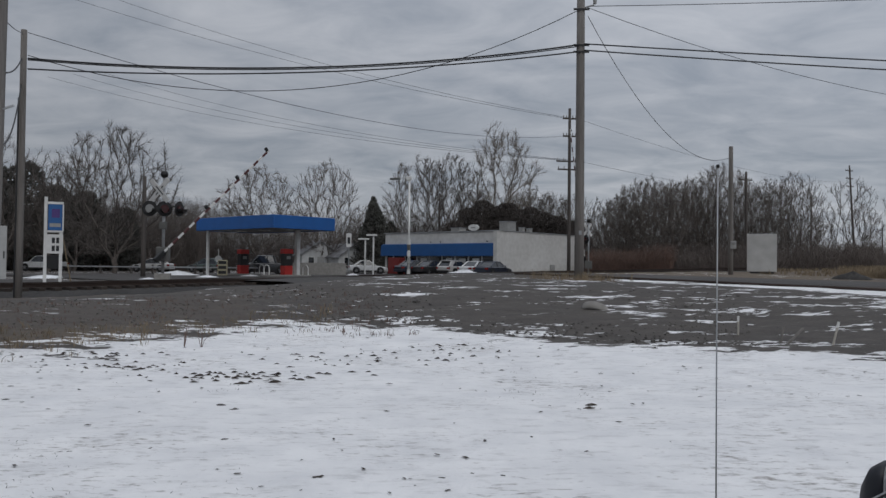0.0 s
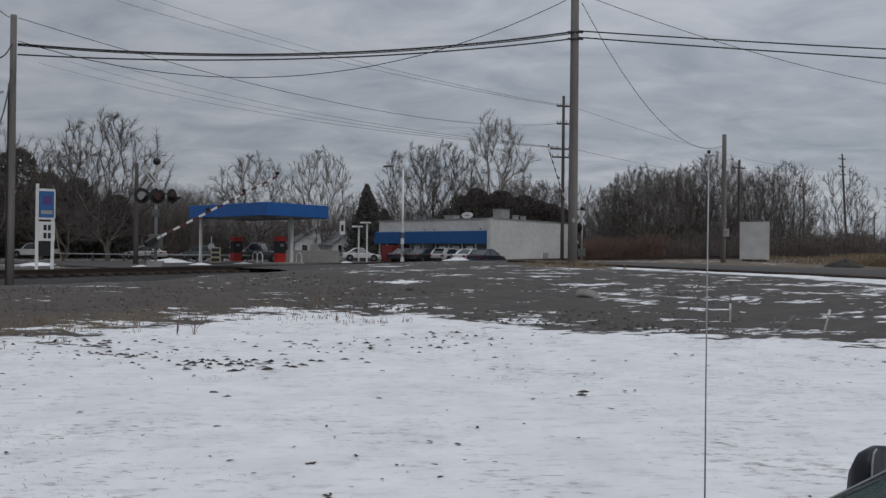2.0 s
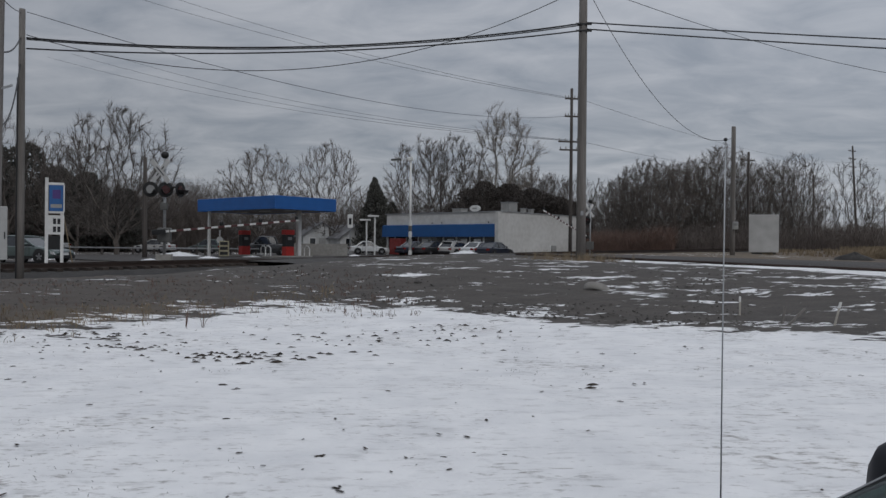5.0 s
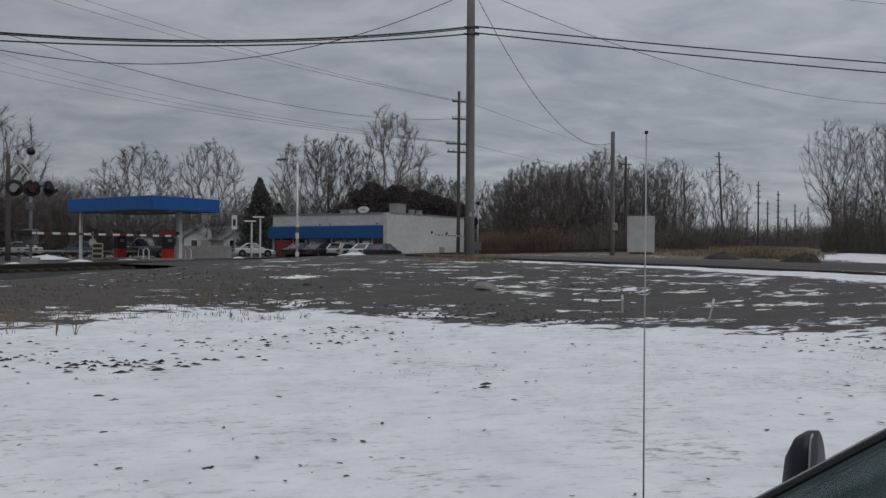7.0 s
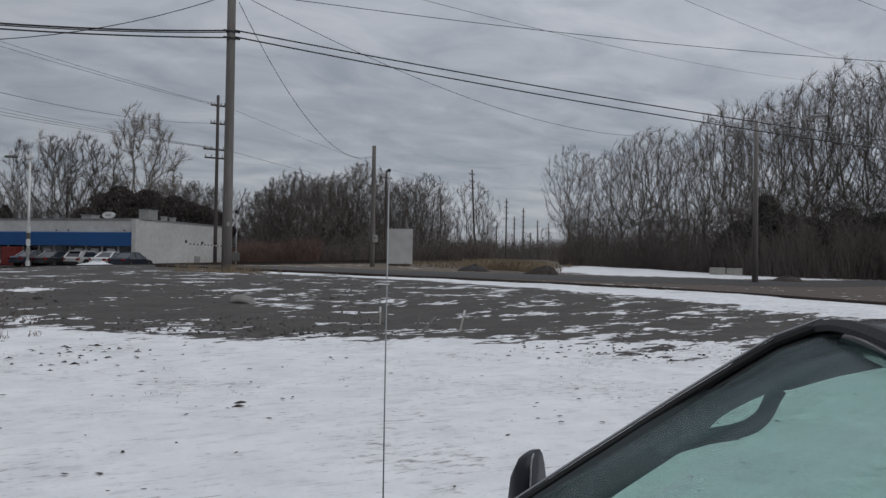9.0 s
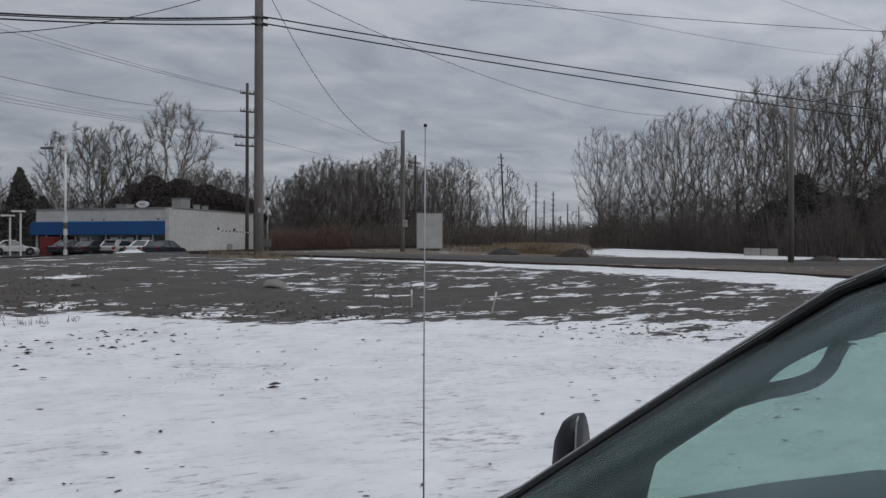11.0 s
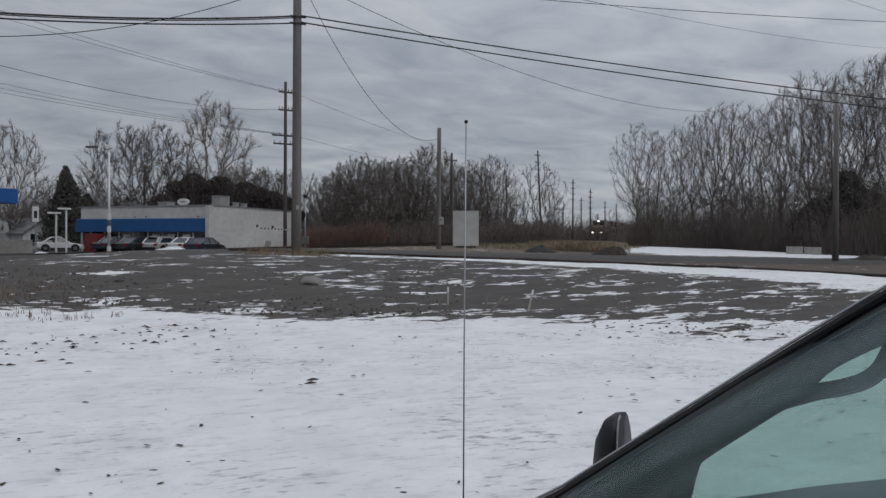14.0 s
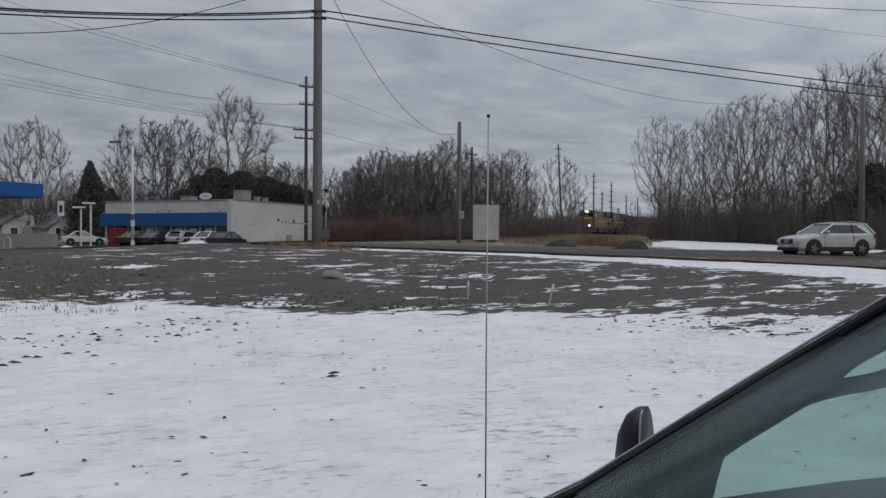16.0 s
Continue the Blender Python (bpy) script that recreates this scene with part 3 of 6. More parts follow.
lp = Vector((-13.86, 25.3, 0))
wire((bx - 0.1, by - 0.15, 9.47), lp + Vector((0.1, 0, 8.25)), 0.55, 0.030, "thick black telephone cable between poles")
wire((bx - 0.1, by - 0.15, 9.22), lp + Vector((0.1, 0, 7.9)), 0.42, 0.026, "thick black telephone cable between poles")
wire((bx - 0.1, by - 0.15, 9.41), lp + Vector((0.1, 0, 8.2)), 0.55, 0.020, "black telephone cable between poles")
wire((bx - 0.1, by, 10.75), lp + Vector((0.1, 0, 8.35)), 1.95, 0.014, "slack thin black service cable")
wire(lp + Vector((-0.1, 0, 8.25)), (nx, ny, 4.9), 0.3, 0.02, "black cable between two poles")
wire(lp + Vector((-0.1, 0, 7.4)), (nx, ny, 3.75), 0.9, 0.02, "slack black cable between two poles")
wire(lp + Vector((-0.1, 0, 9.1)), (nx, ny, 5.9), 0.1, 0.012, "thin wire between two poles", M_WIRE_T)
wire(lp + Vector((0.1, 0, 9.1)), (9.5, 61.1, 11.9), 1.2, 0.013, "thin overhead wire across the road", M_WIRE_T)
wire((bx + 0.1, by - 0.15, 9.50), (54.4, 25.4, 8.1), 0.45, 0.026, "thick black cable along the road")
wire((bx + 0.1, by - 0.15, 9.27), (54.4, 25.4, 7.6), 0.5, 0.026, "thick black cable along the road")
wire((bx + 0.25, by, 10.55), (16.4, 44.3, 7.9), 1.75, 0.012, "slack service cable to the pole by the cabinet", M_WIRE)
wire((bx + 0.25, by, 10.85), (39.5, 43.2, 11.0), 1.6, 0.012, "thin slack overhead wire", M_WIRE_T)
wire((bx + 0.25, by, 10.9), (52, 22, 12.6), 0.6, 0.014, "thin overhead wire from the tall pole", M_WIRE_T)
wire((9.4, 61.1, 13.36), (-34, 58, 23.3), 1.0, 0.014, "transmission wire across the sky", M_WIRE_T)
wire((9.9, 61.1, 13.36), (-30, 60, 23.6), 1.0, 0.014, "transmission wire across the sky", M_WIRE_T)
for k in range(3):
    wire((9.2 + 0.5 * k, 61.1, 10.0), (-41 + 2.5 * k, 79.5, 20.6 + 0.35 * k), 1.2, 0.013, "transmission wire across the sky", M_WIRE_T)
wire((10.4, 61.1, 13.36), (75, 140, 17.5), 1.6, 0.013, "transmission wire along the railway", M_WIRE_T)
wire((10.4, 61.1, 10.0), (75, 140, 16.0), 1.6, 0.013, "transmission wire along the railway", M_WIRE_T)
wire((6, 34, 15.0), (70, 56.5, 21.2), 0.8, 0.013, "transmission wire over the field", M_WIRE_T)
wire((14, 28, 16.5), (60, 46, 20.0), 0.5, 0.013, "transmission wire over the field", M_WIRE_T)
wire((22, 26, 17.0), (66, 36, 19.0), 0.5, 0.013, "transmission wire over the field", M_WIRE_T)

# street light by the road
sl = thing("street_lamp", pose(34.4, 31.4, ground_z(34.4, 31.4)), "grey steel street lamp with a curved arm beside the road", "street lamp")
part("post", Form().tube([(0, 0, -0.3), (0, 0, 4.5), (0, 0, 9.1)], [0.17, 0.14, 0.11], 10), M_POLE, sl, smooth=True)
part("arm", Form().tube([(0, 0, 8.3), (0.9, -0.9, 8.9), (2.0, -2.0, 9.2)], 0.03, 6), M_STEEL, sl)
part("lamp_head", Form().box(-0.35, 0.35, -0.13, 0.13, -0.06, 0.08, pose(2.2, -2.2, 9.2, 0, 0, -45)), M_STEEL, sl, bevel=0.03)


# ---- crossing signals ----
M_SHABBY = mat("dirty_white_paint", (0.58, 0.58, 0.57), 0.7, col2=(0.40, 0.40, 0.395), scale=4)
M_BOXDARK = mat("dull_grey_case", (0.12, 0.12, 0.115), 0.6, scale=5)

def crossing_signal(m, label):
    t = thing("crossing_signal", m, label, "railway signal", "crossing signals")
    part("mast", Form().tube([(0, 0, -0.3), (0, 0, 4.75)], 0.07, 8), M_STEEL, t, smooth=True)
    part("foundation", Form().box(-0.35, 0.35, -0.35, 0.35, -0.3, 0.18), M_CONC, t)
    part("bell", Form().ball((0, 0, 4.95), 0.19, 10), M_BLACK, t, smooth=True)
    for s in (-1, 1):
        blade = part("crossbuck_blade", Form().box(-0.74, 0.74, -0.012, 0.012, -0.12, 0.12, pose(-0.2, -0.13 - 0.015 * s, 4.16, 0, 0, -32) @ pose(0, 0, 0, 0, 46 * s, 0)), M_SHABBY, t, "weathered white crossbuck blade")
        part("blade_lettering", Form().box(-0.3, 0.3, -0.004, 0.0, -0.03, 0.03, pose(-0.2, -0.144 - 0.015 * s, 4.16, 0, 0, -32) @ pose(0, 0, 0, 0, 46 * s, 0)), M_INK, blade)
    part("light_bar", Form().tube([(-0.85, -0.05, 3.4), (0.85, -0.05, 3.4)], 0.04, 6), M_BLACK, t)
    for x, yaw, lens in ((-0.62, -8, M_LENS_G), (0.05, 22, M_LENS), (0.72, 62, M_LENS)):
        q = pose(x, -0.14, 3.28, 90, 0, 0) @ pose(0, 0, 0, 0, yaw, 0)
        c = part("light_disc", Form().tube([q @ Vector((0, 0, 0)), q @ Vector((0, 0, 0.025))], 0.37, 18), M_BLACK, t, "round black signal background")
        part("lens", Form().tube([q @ Vector((0, 0, 0.026)), q @ Vector((0, 0, 0.05))], 0.205, 14), lens, c)
        ring = [[q @ Vector((0.22 * math.cos(a), 0.22 * math.sin(a), z)) for a in [math.pi * (k / 8) + math.pi for k in range(9)]] for z in (0.03, 0.32)]
        part("hood", Form().loft(ring, close=False), M_BLACK, c)
    part("gate_mechanism", Form().box(-0.3, 0.3, -0.28, 0.28, 0.75, 1.45), M_BOXDARK, t, bevel=0.04)
    part("junction_box", Form().box(-0.17, 0.17, -0.3, -0.1, 2.3, 2.65), M_BOXDARK, t, bevel=0.02)
    return t


def gate_arm(parent, length):
    """Striped arm that swings on the mast, drawn along +x from its pivot."""
    arm = part("gate_arm", Form().box(-0.1, length, -0.025, 0.025, -0.048, 0.048), M_WHITE, parent, "white gate arm with dull dark red stripes")
    n = int(length / 0.8)
    for k in range(n):
        x = 0.5 + k * 0.8
        part("stripe", Form().box(x, x + 0.4, -0.029, 0.029, -0.052, 0.052), M_STRIPE, arm, "dark faded red stripe")
    for x in (length * 0.38, length * 0.68, length - 0.12):
        part("arm_light", Form().box(x - 0.07, x + 0.07, -0.06, 0.06, 0.055, 0.24), M_BLACK, arm)
    part("counterweight", Form().box(-0.75, -0.1, -0.1, 0.1, -0.12, 0.12), M_BLACK, arm, bevel=0.03)
    return arm


M_STRIPE = mat("faded_red_stripe", (0.10, 0.03, 0.03), 0.5, scale=4)
sx, sy = -13.45, 37.1
signal_far = crossing_signal(pose(sx, sy, 0.85, 0, 0, 12), "railway crossing signal with crossbuck, bell and lights by the tracks")
arm_far = gate_arm(signal_far, 8.3)
s2x, s2y = 8.9, 47.2
signal_near = crossing_signal(pose(s2x, s2y, ground_z(s2x, s2y), 0, 0, 250) @ Matrix.Diagonal((0.7, 0.7, 0.7, 1)), "railway crossing signal partly hidden by a utility pole")
arm_near = gate_arm(signal_near, 11.2)

# grey cabinet clamped to the near pole
cb = thing("meter_cabinet", pose(nx, ny, ground_z(nx, ny), 0, 0, 30), "grey steel equipment cabinet clamped to a pole", "cabinet")
part("body", Form().box(0.15, 0.29, -0.14, 0.18, 1.15, 2.05), M_GREYP, cb, bevel=0.012)
part("door", Form().box(0.16, 0.28, -0.152, -0.141, 1.2, 2.0), M_GREYP, cb)
part("clamp", Form().box(0.10, 0.19, -0.12, 0.12, 1.5, 1.78), M_GREYP, cb, bevel=0.01)
part("latch", Form().box(0.24, 0.258, -0.168, -0.152, 1.5, 1.62), M_BLACK, cb)


# ---- store ----
def build_store():
    gz = 0.72
    ox, oy = W(63.3, 47.2)
    t = thing("convenience_store", pose(ox, oy, gz, 0, 0, TRACK_YAW), "low flat-roofed off-white store with a blue awning band", "building")
    # x along u (depth 13.6), y along n (front 15.5)
    D, F, H = 14.3, 16.7, 4.40
    part("side_wall", Form().box(0.0, D, 0.0, 0.25, -0.4, H), M_CREAM, t, "blank off-white painted block side wall")
    part("rear_wall", Form().box(D - 0.25, D, 0.25, F, -0.4, H), M_CREAM, t)
    part("far_wall", Form().box(0.0, D - 0.25, F - 0.25, F, -0.4, H), M_CREAM, t)
    part("parapet", Form().box(-0.15, 0.1, 0.25, F - 0.25, 2.75, H), M_CREAM, t, "off-white parapet over the shop front")
    part("corner_pier", Form().box(-0.7, -0.003, 0.0, 0.45, -0.4, H), M_CREAM, t)
    part("wall_cap", Form().box(-0.2, D + 0.08, -0.08, 0.3, H, H + 0.09), M_STEEL, t)
    part("front_cap", Form().box(-0.25, 0.2, 0.3, F + 0.08, H, H + 0.09), M_STEEL, t)
    part("roof", Form().box(0.1, D - 0.25, 0.25, F - 0.25, 3.75, 3.9), M_CONC, t)
    part("awning", Form().prism([(-0.66, 1.85), (-0.58, 3.12), (-0.16, 3.2), (-0.16, 1.82)], 0.47, F + 0.1), M_BLUE_D, t, "sloping royal blue awning band")
    front = part("shop_front", Form().box(0.12, 0.2, 0.3, F - 0.25, -0.4, 2.75), M_BLACK, t, "dark glazed shop front")
    for k in range(8):
        y = 0.7 + k * 1.85
        pane = part("pane", Form().box(0.06, 0.115, y, y + 1.65, 0.45, 2.1), M_WINDOW, front)
        part("mullion", Form().box(0.03, 0.12, y + 1.66, y + 1.84, 0.0, 2.4), M_WHITE, front)
        if k in (1, 2, 3, 5):
            part("window_poster", Form().box(0.045, 0.058, y + 0.3, y + 1.2, 0.9, 1.6), M_WHITE, pane)
    for x, y, w, d, h in ((2.2, 0.8, 1.5, 1.1, 1.15), (1.0, 6.4, 1.2, 1.2, 0.55), (7.4, 2.6, 0.5, 0.5, 0.75), (8.6, 2.4, 0.5, 0.5, 0.7)):
        u = part("rooftop_unit", Form().box(x, x + w, y, y + d, 3.9, 4.34 + h), M_GREYP, t, bevel=0.04)
        part("unit_lid", Form().box(x - 0.05, x + w + 0.05, y - 0.05, y + d + 0.05, 4.34 + h, 4.4 + h), M_STEEL, u)
    oval = [(4.05 + 0.72 * math.cos(a), 4.86 + 0.34 * math.sin(a)) for a in [2 * math.pi * k / 20 for k in range(20)]]
    v = part("roof_sign", Form().loft([[(x, y, z) for y, z in oval] for x in (0.5, 0.62)]), M_WHITE, t, "small oval white roof sign")
    part("sign_post", Form().tube([(0.7, 4.05, 3.9), (0.7, 4.05, 4.8)], 0.04, 6), M_STEEL, v)
    part("sign_bar", Form().box(0.488, 0.499, 3.75, 4.35, 4.80, 4.92), M_GREYP, v)
    for y in (1.6, 8.0, 9.4):
        part("wall_spout", Form().box(-0.22, -0.15, y, y + 0.12, 3.3, 3.42), M_BLACK, t)
    m = part("wall_panel", Form().box(9.0, 9.9, -0.12, -0.003, 0.2, 1.0), M_GREYP, t)
    part("downpipe", Form().tube([(13.0, -0.1, 0), (13.0, -0.1, 4.0)], 0.06, 6), M_WHITE, t)
    ic = thing("ice_freezer", pose(*W(62.2, 61.0), ground_z(*W(62.2, 61.0)) + 0.04, 0, 0, TRACK_YAW), "dull red ice freezer outside the store", "freezer")
    part("body", Form().box(-0.45, 0.45, -0.9, 0.9, 0.05, 1.85), M_DULLRED, ic, bevel=0.04)
    part("door", Form().box(-0.475, -0.45, -0.8, 0.8, 0.45, 1.65), M_DULLRED, ic, bevel=0.01)


build_store()


# ---- filling station ----
M_PURPLE = mat("faded_sign_print", (0.09, 0.05, 0.22), 0.4)


def build_station():
    gz = ground_z(*W(40, 52)) + 0.04
    ox, oy = W(36.4 + 0.23, 49.6 - 0.26)
    t = thing("fuel_canopy", pose(ox, oy, gz, 0, 0, TRACK_YAW), "flat fuel canopy with a bright blue fascia on white columns", "canopy")
    A, B, z0, z1 = 6.3, 11.0, 3.86, 4.92
    part("soffit", Form().box(0.15, A - 0.15, 0.15, B - 0.15, z0 + 0.05, z0 + 0.2), M_CANUNDER, t)
    for x0, x1, y0, y1 in ((0, A, 0, 0.12), (0, A, B - 0.12, B), (0, 0.12, 0.12, B - 0.12), (A - 0.12, A, 0.12, B - 0.12)):
        part("fascia", Form().box(x0, x1, y0, y1, z0, z1), M_BLUE, t, "bright blue fascia panel", bevel=0.03)
    part("deck", Form().box(0.12, A - 0.12, 0.12, B - 0.12, z1 - 0.15, z1 - 0.05), M_STEEL, t)
    for x, y, w in ((A / 2 + 1.2, 2.5, 0.17), (0.8, B - 0.6, 0.1)):
        part("column", Form().box(x - w, x + w, y - w, y + w, 0, z0 + 0.05), M_WHITE, t, bevel=0.02)
    for y in (2.2, 5.6, 9.0):
        part("canopy_light", Form().box(A / 2 - 0.4, A / 2 + 0.4, y - 0.3, y + 0.3, z0 + 0.0, z0 + 0.05), M_WHITE, t)
    for k, (px, py) in enumerate(((3.4, 2.7), (3.4, 8.9))):
        isl = thing("pump_island", t.matrix_basis @ pose(px, py, 0), "raised concrete pump island", "kerb", "pump islands")
        part("kerb", Form().box(-2.2, 2.2, -0.55, 0.55, 0, 0.16), M_CONC, isl, bevel=0.05)
        for s in (-1, 1):
            part("bollard_hoop", Form().tube([(s * 2.0, -0.35, 0.1), (s * 2.0, -0.35, 0.75), (s * 2.0, -0.15, 0.95), (s * 2.0, 0.15, 0.95), (s * 2.0, 0.35, 0.75), (s * 2.0, 0.35, 0.1)], 0.05, 8), M_WHITE, isl)
        for q in (0.0,):
            p = thing("fuel_pump", t.matrix_basis @ pose(px + q, py, 0.16), "red and black fuel pump on an island", "fuel pump", "fuel pumps")
            part("base_panel", Form().box(-0.42, 0.42, -0.28, 0.28, 0, 0.75), M_RED, p, bevel=0.03)
            part("display_panel", Form().box(-0.40, 0.40, -0.26, 0.26, 0.75, 1.75), M_BLACK, p, bevel=0.02)
            part("header", Form().box(-0.45, 0.45, -0.3, 0.3, 1.75, 2.15), M_RED, p, bevel=0.04)
            part("screen", Form().box(-0.2, 0.2, -0.275, -0.262, 1.3, 1.55), M_LENS_G, p)
            part("hose", Form().tube([(0.43, 0, 1.6), (0.62, 0, 1.2), (0.6, 0, 0.5), (0.47, 0, 0.9)], 0.03, 6), M_BLACK, p)
    # price sign
    sg = thing("price_sign", pose(-18.12, 35.85, 0.40, 0, 0, 24) @ Matrix.Diagonal((0.52, 0.6, 0.74, 1)), "tall filling station price sign with a blue panel", "sign")
    for x in (-0.62, 0.62):
        part("post", Form().box(x - 0.13, x + 0.13, -0.13, 0.13, -0.3, 5.6 if x < 0 else 4.9), M_WHITE, sg)
    top = part("blue_panel", Form().box(-0.42, 0.72, -0.16, 0.16, 3.5, 5.15), M_SIGNBLUE, sg, "blue sign panel in a white frame")
    for bx0, bx1, bz0, bz1 in ((-0.48, 0.78, 5.15, 5.3), (-0.48, 0.78, 3.38, 3.5), (0.72, 0.82, 3.5, 5.15)):
        part("frame_bar", Form().box(bx0, bx1, -0.17, 0.17, bz0, bz1), M_WHITE, top)
    part("panel_text_bar", Form().box(-0.3, 0.6, -0.165, -0.161, 3.72, 3.95), M_GREYP, top)
    part("panel_symbol", Form().box(-0.15, 0.5, -0.165, -0.161, 4.3, 4.85), M_PURPLE, top)
    pr = part("price_panel", Form().box(-0.48, 0.8, -0.12, 0.12, 2.05, 3.25), M_WHITE, sg)
    for k in range(2):
        for j in range(2):
            part("price_digit_bar", Form().box(-0.1 + j * 0.35, 0.15 + j * 0.35, -0.125, -0.121, 2.2 + k * 0.5, 2.55 + k * 0.5), M_INK, pr)
    part("dark_panel", Form().box(-0.48, 0.55, -0.1, 0.1, 1.1, 1.95), M_BLACK, sg)
    part("brace", Form().tube([(1.6, 0, -0.2), (0.75, 0, 3.2)], 0.05, 6), M_STRAW, sg)


build_station()

# banner lamp post in the station yard
x, y = -3.3, 74.4
bl = thing("lamp_post", pose(x, y, ground_z(x, y)), "pale steel yard lamp post with two lamp heads", "street lamp")
part("post", Form().tube([(0, 0, 0), (0, 0, 9.4)], [0.12, 0.08], 8), M_WHITE, bl, smooth=True)
part("lamp_arm", Form().tube([(0, 0, 9.3), (-0.7, 0, 9.45), (-1.0, 0, 9.4)], 0.035, 6), M_STEEL, bl)
part("lamp_head", Form().box(-0.5, 0.5, -0.2, 0.2, -0.09, 0.09, pose(-1.4, 0, 9.38, 0, -3, 0)), M_BOXDARK, bl, "dark flat lamp head", bevel=0.04)
part("floodlight", Form().box(-0.28, 0.28, -0.2, 0.2, -0.2, 0.16, pose(-0.05, 0, 9.45, 0, -12, 0)), M_WHITE, bl, bevel=0.04)
for z, m_ in ((0.1, M_WHITE), (1.2, M_GREYP), (1.9, M_WHITE), (2.5, M_BOXDARK), (3.0, M_WHITE)):
    part("band", Form().tube([(0, 0, z), (0, 0, z + 0.55)], 0.17, 8), m_, bl)
for bx_, r_, top_ in ((5.15, 82, 4.1), (5.75, 84, 3.75)):
    px, py = away(bx_, r_)
    q = thing("yard_light", pose(px, py, ground_z(px, py)), "pale double-headed yard light by the store", "street lamp", "yard lights")
    part("post", Form().tube([(0, 0, 0), (0, 0, top_)], 0.09, 8), M_WHITE, q)
    part("lamp_head", Form().box(-0.75, 0.4, -0.2, 0.2, top_, top_ + 0.17), M_WHITE, q, bevel=0.03)
px, py = away(6.95, 72)
q = thing("road_sign", pose(px, py, ground_z(px, py)), "small white road sign on a post", "sign")
part("post", Form().tube([(0, 0, 0), (0, 0, 4.0)], 0.06, 6), M_STEEL, q)
part("sign_face", Form().box(-0.24, 0.24, -0.08, -0.06, 2.7, 3.95), M_WHITE, q, bevel=0.01)
part("sign_text_bar", Form().box(-0.12, 0.12, -0.084, -0.081, 3.0, 3.6), M_INK, q)

# signal bungalow
M_SHED = mat("chalky_grey_metal", (0.52, 0.52, 0.51), 0.7, col2=(0.38, 0.38, 0.37), scale=1.5)
bg = thing("equipment_shed", pose(20.15, 48.8, ground_z(20.15, 48.8) + 0.02, 0, 0, -22), "tall off-white metal equipment shed beside the railway", "shed")
part("wall_box", Form().box(-0.86, 0.86, -0.8, 0.8, 0.1, 2.4), M_SHED, bg, bevel=0.02)
part("roof", Form().box(-0.88, 0.88, -0.82, 0.82, 2.4, 2.44), M_SHED, bg, bevel=0.02)
part("plinth", Form().box(-0.7, 0.7, -0.65, 0.65, -0.3, 0.1), M_BOXDARK, bg)
for k in range(9):
    part("roof_lug", Form().box(-0.8 + k * 0.19, -0.74 + k * 0.19, -0.78, -0.7, 2.44, 2.49 + 0.05 * (k % 3 == 1)), M_SHED, bg)
for k in range(6):
    part("wall_rib", Form().box(-0.76 + k * 0.3, -0.73 + k * 0.3, -0.815, -0.802, 0.12, 2.38), M_SHED, bg)


# ---- trees ----
def spike(form, a, b, r):
    """A thin twig that runs to a point."""
    d = (b - a).normalized()
    u = d.cross(Vector((0.3, 0.2, 0.93))).normalized() * r
    v = d.cross(u)
    i = len(form.v)
    form.v += [tuple(a + u), tuple(a - u * 0.5 + v * 0.87), tuple(a - u * 0.5 - v * 0.87), tuple(b)]
    form.f += [(i, i + 1, i + 3), (i + 1, i + 2, i + 3), (i + 2, i, i + 3)]


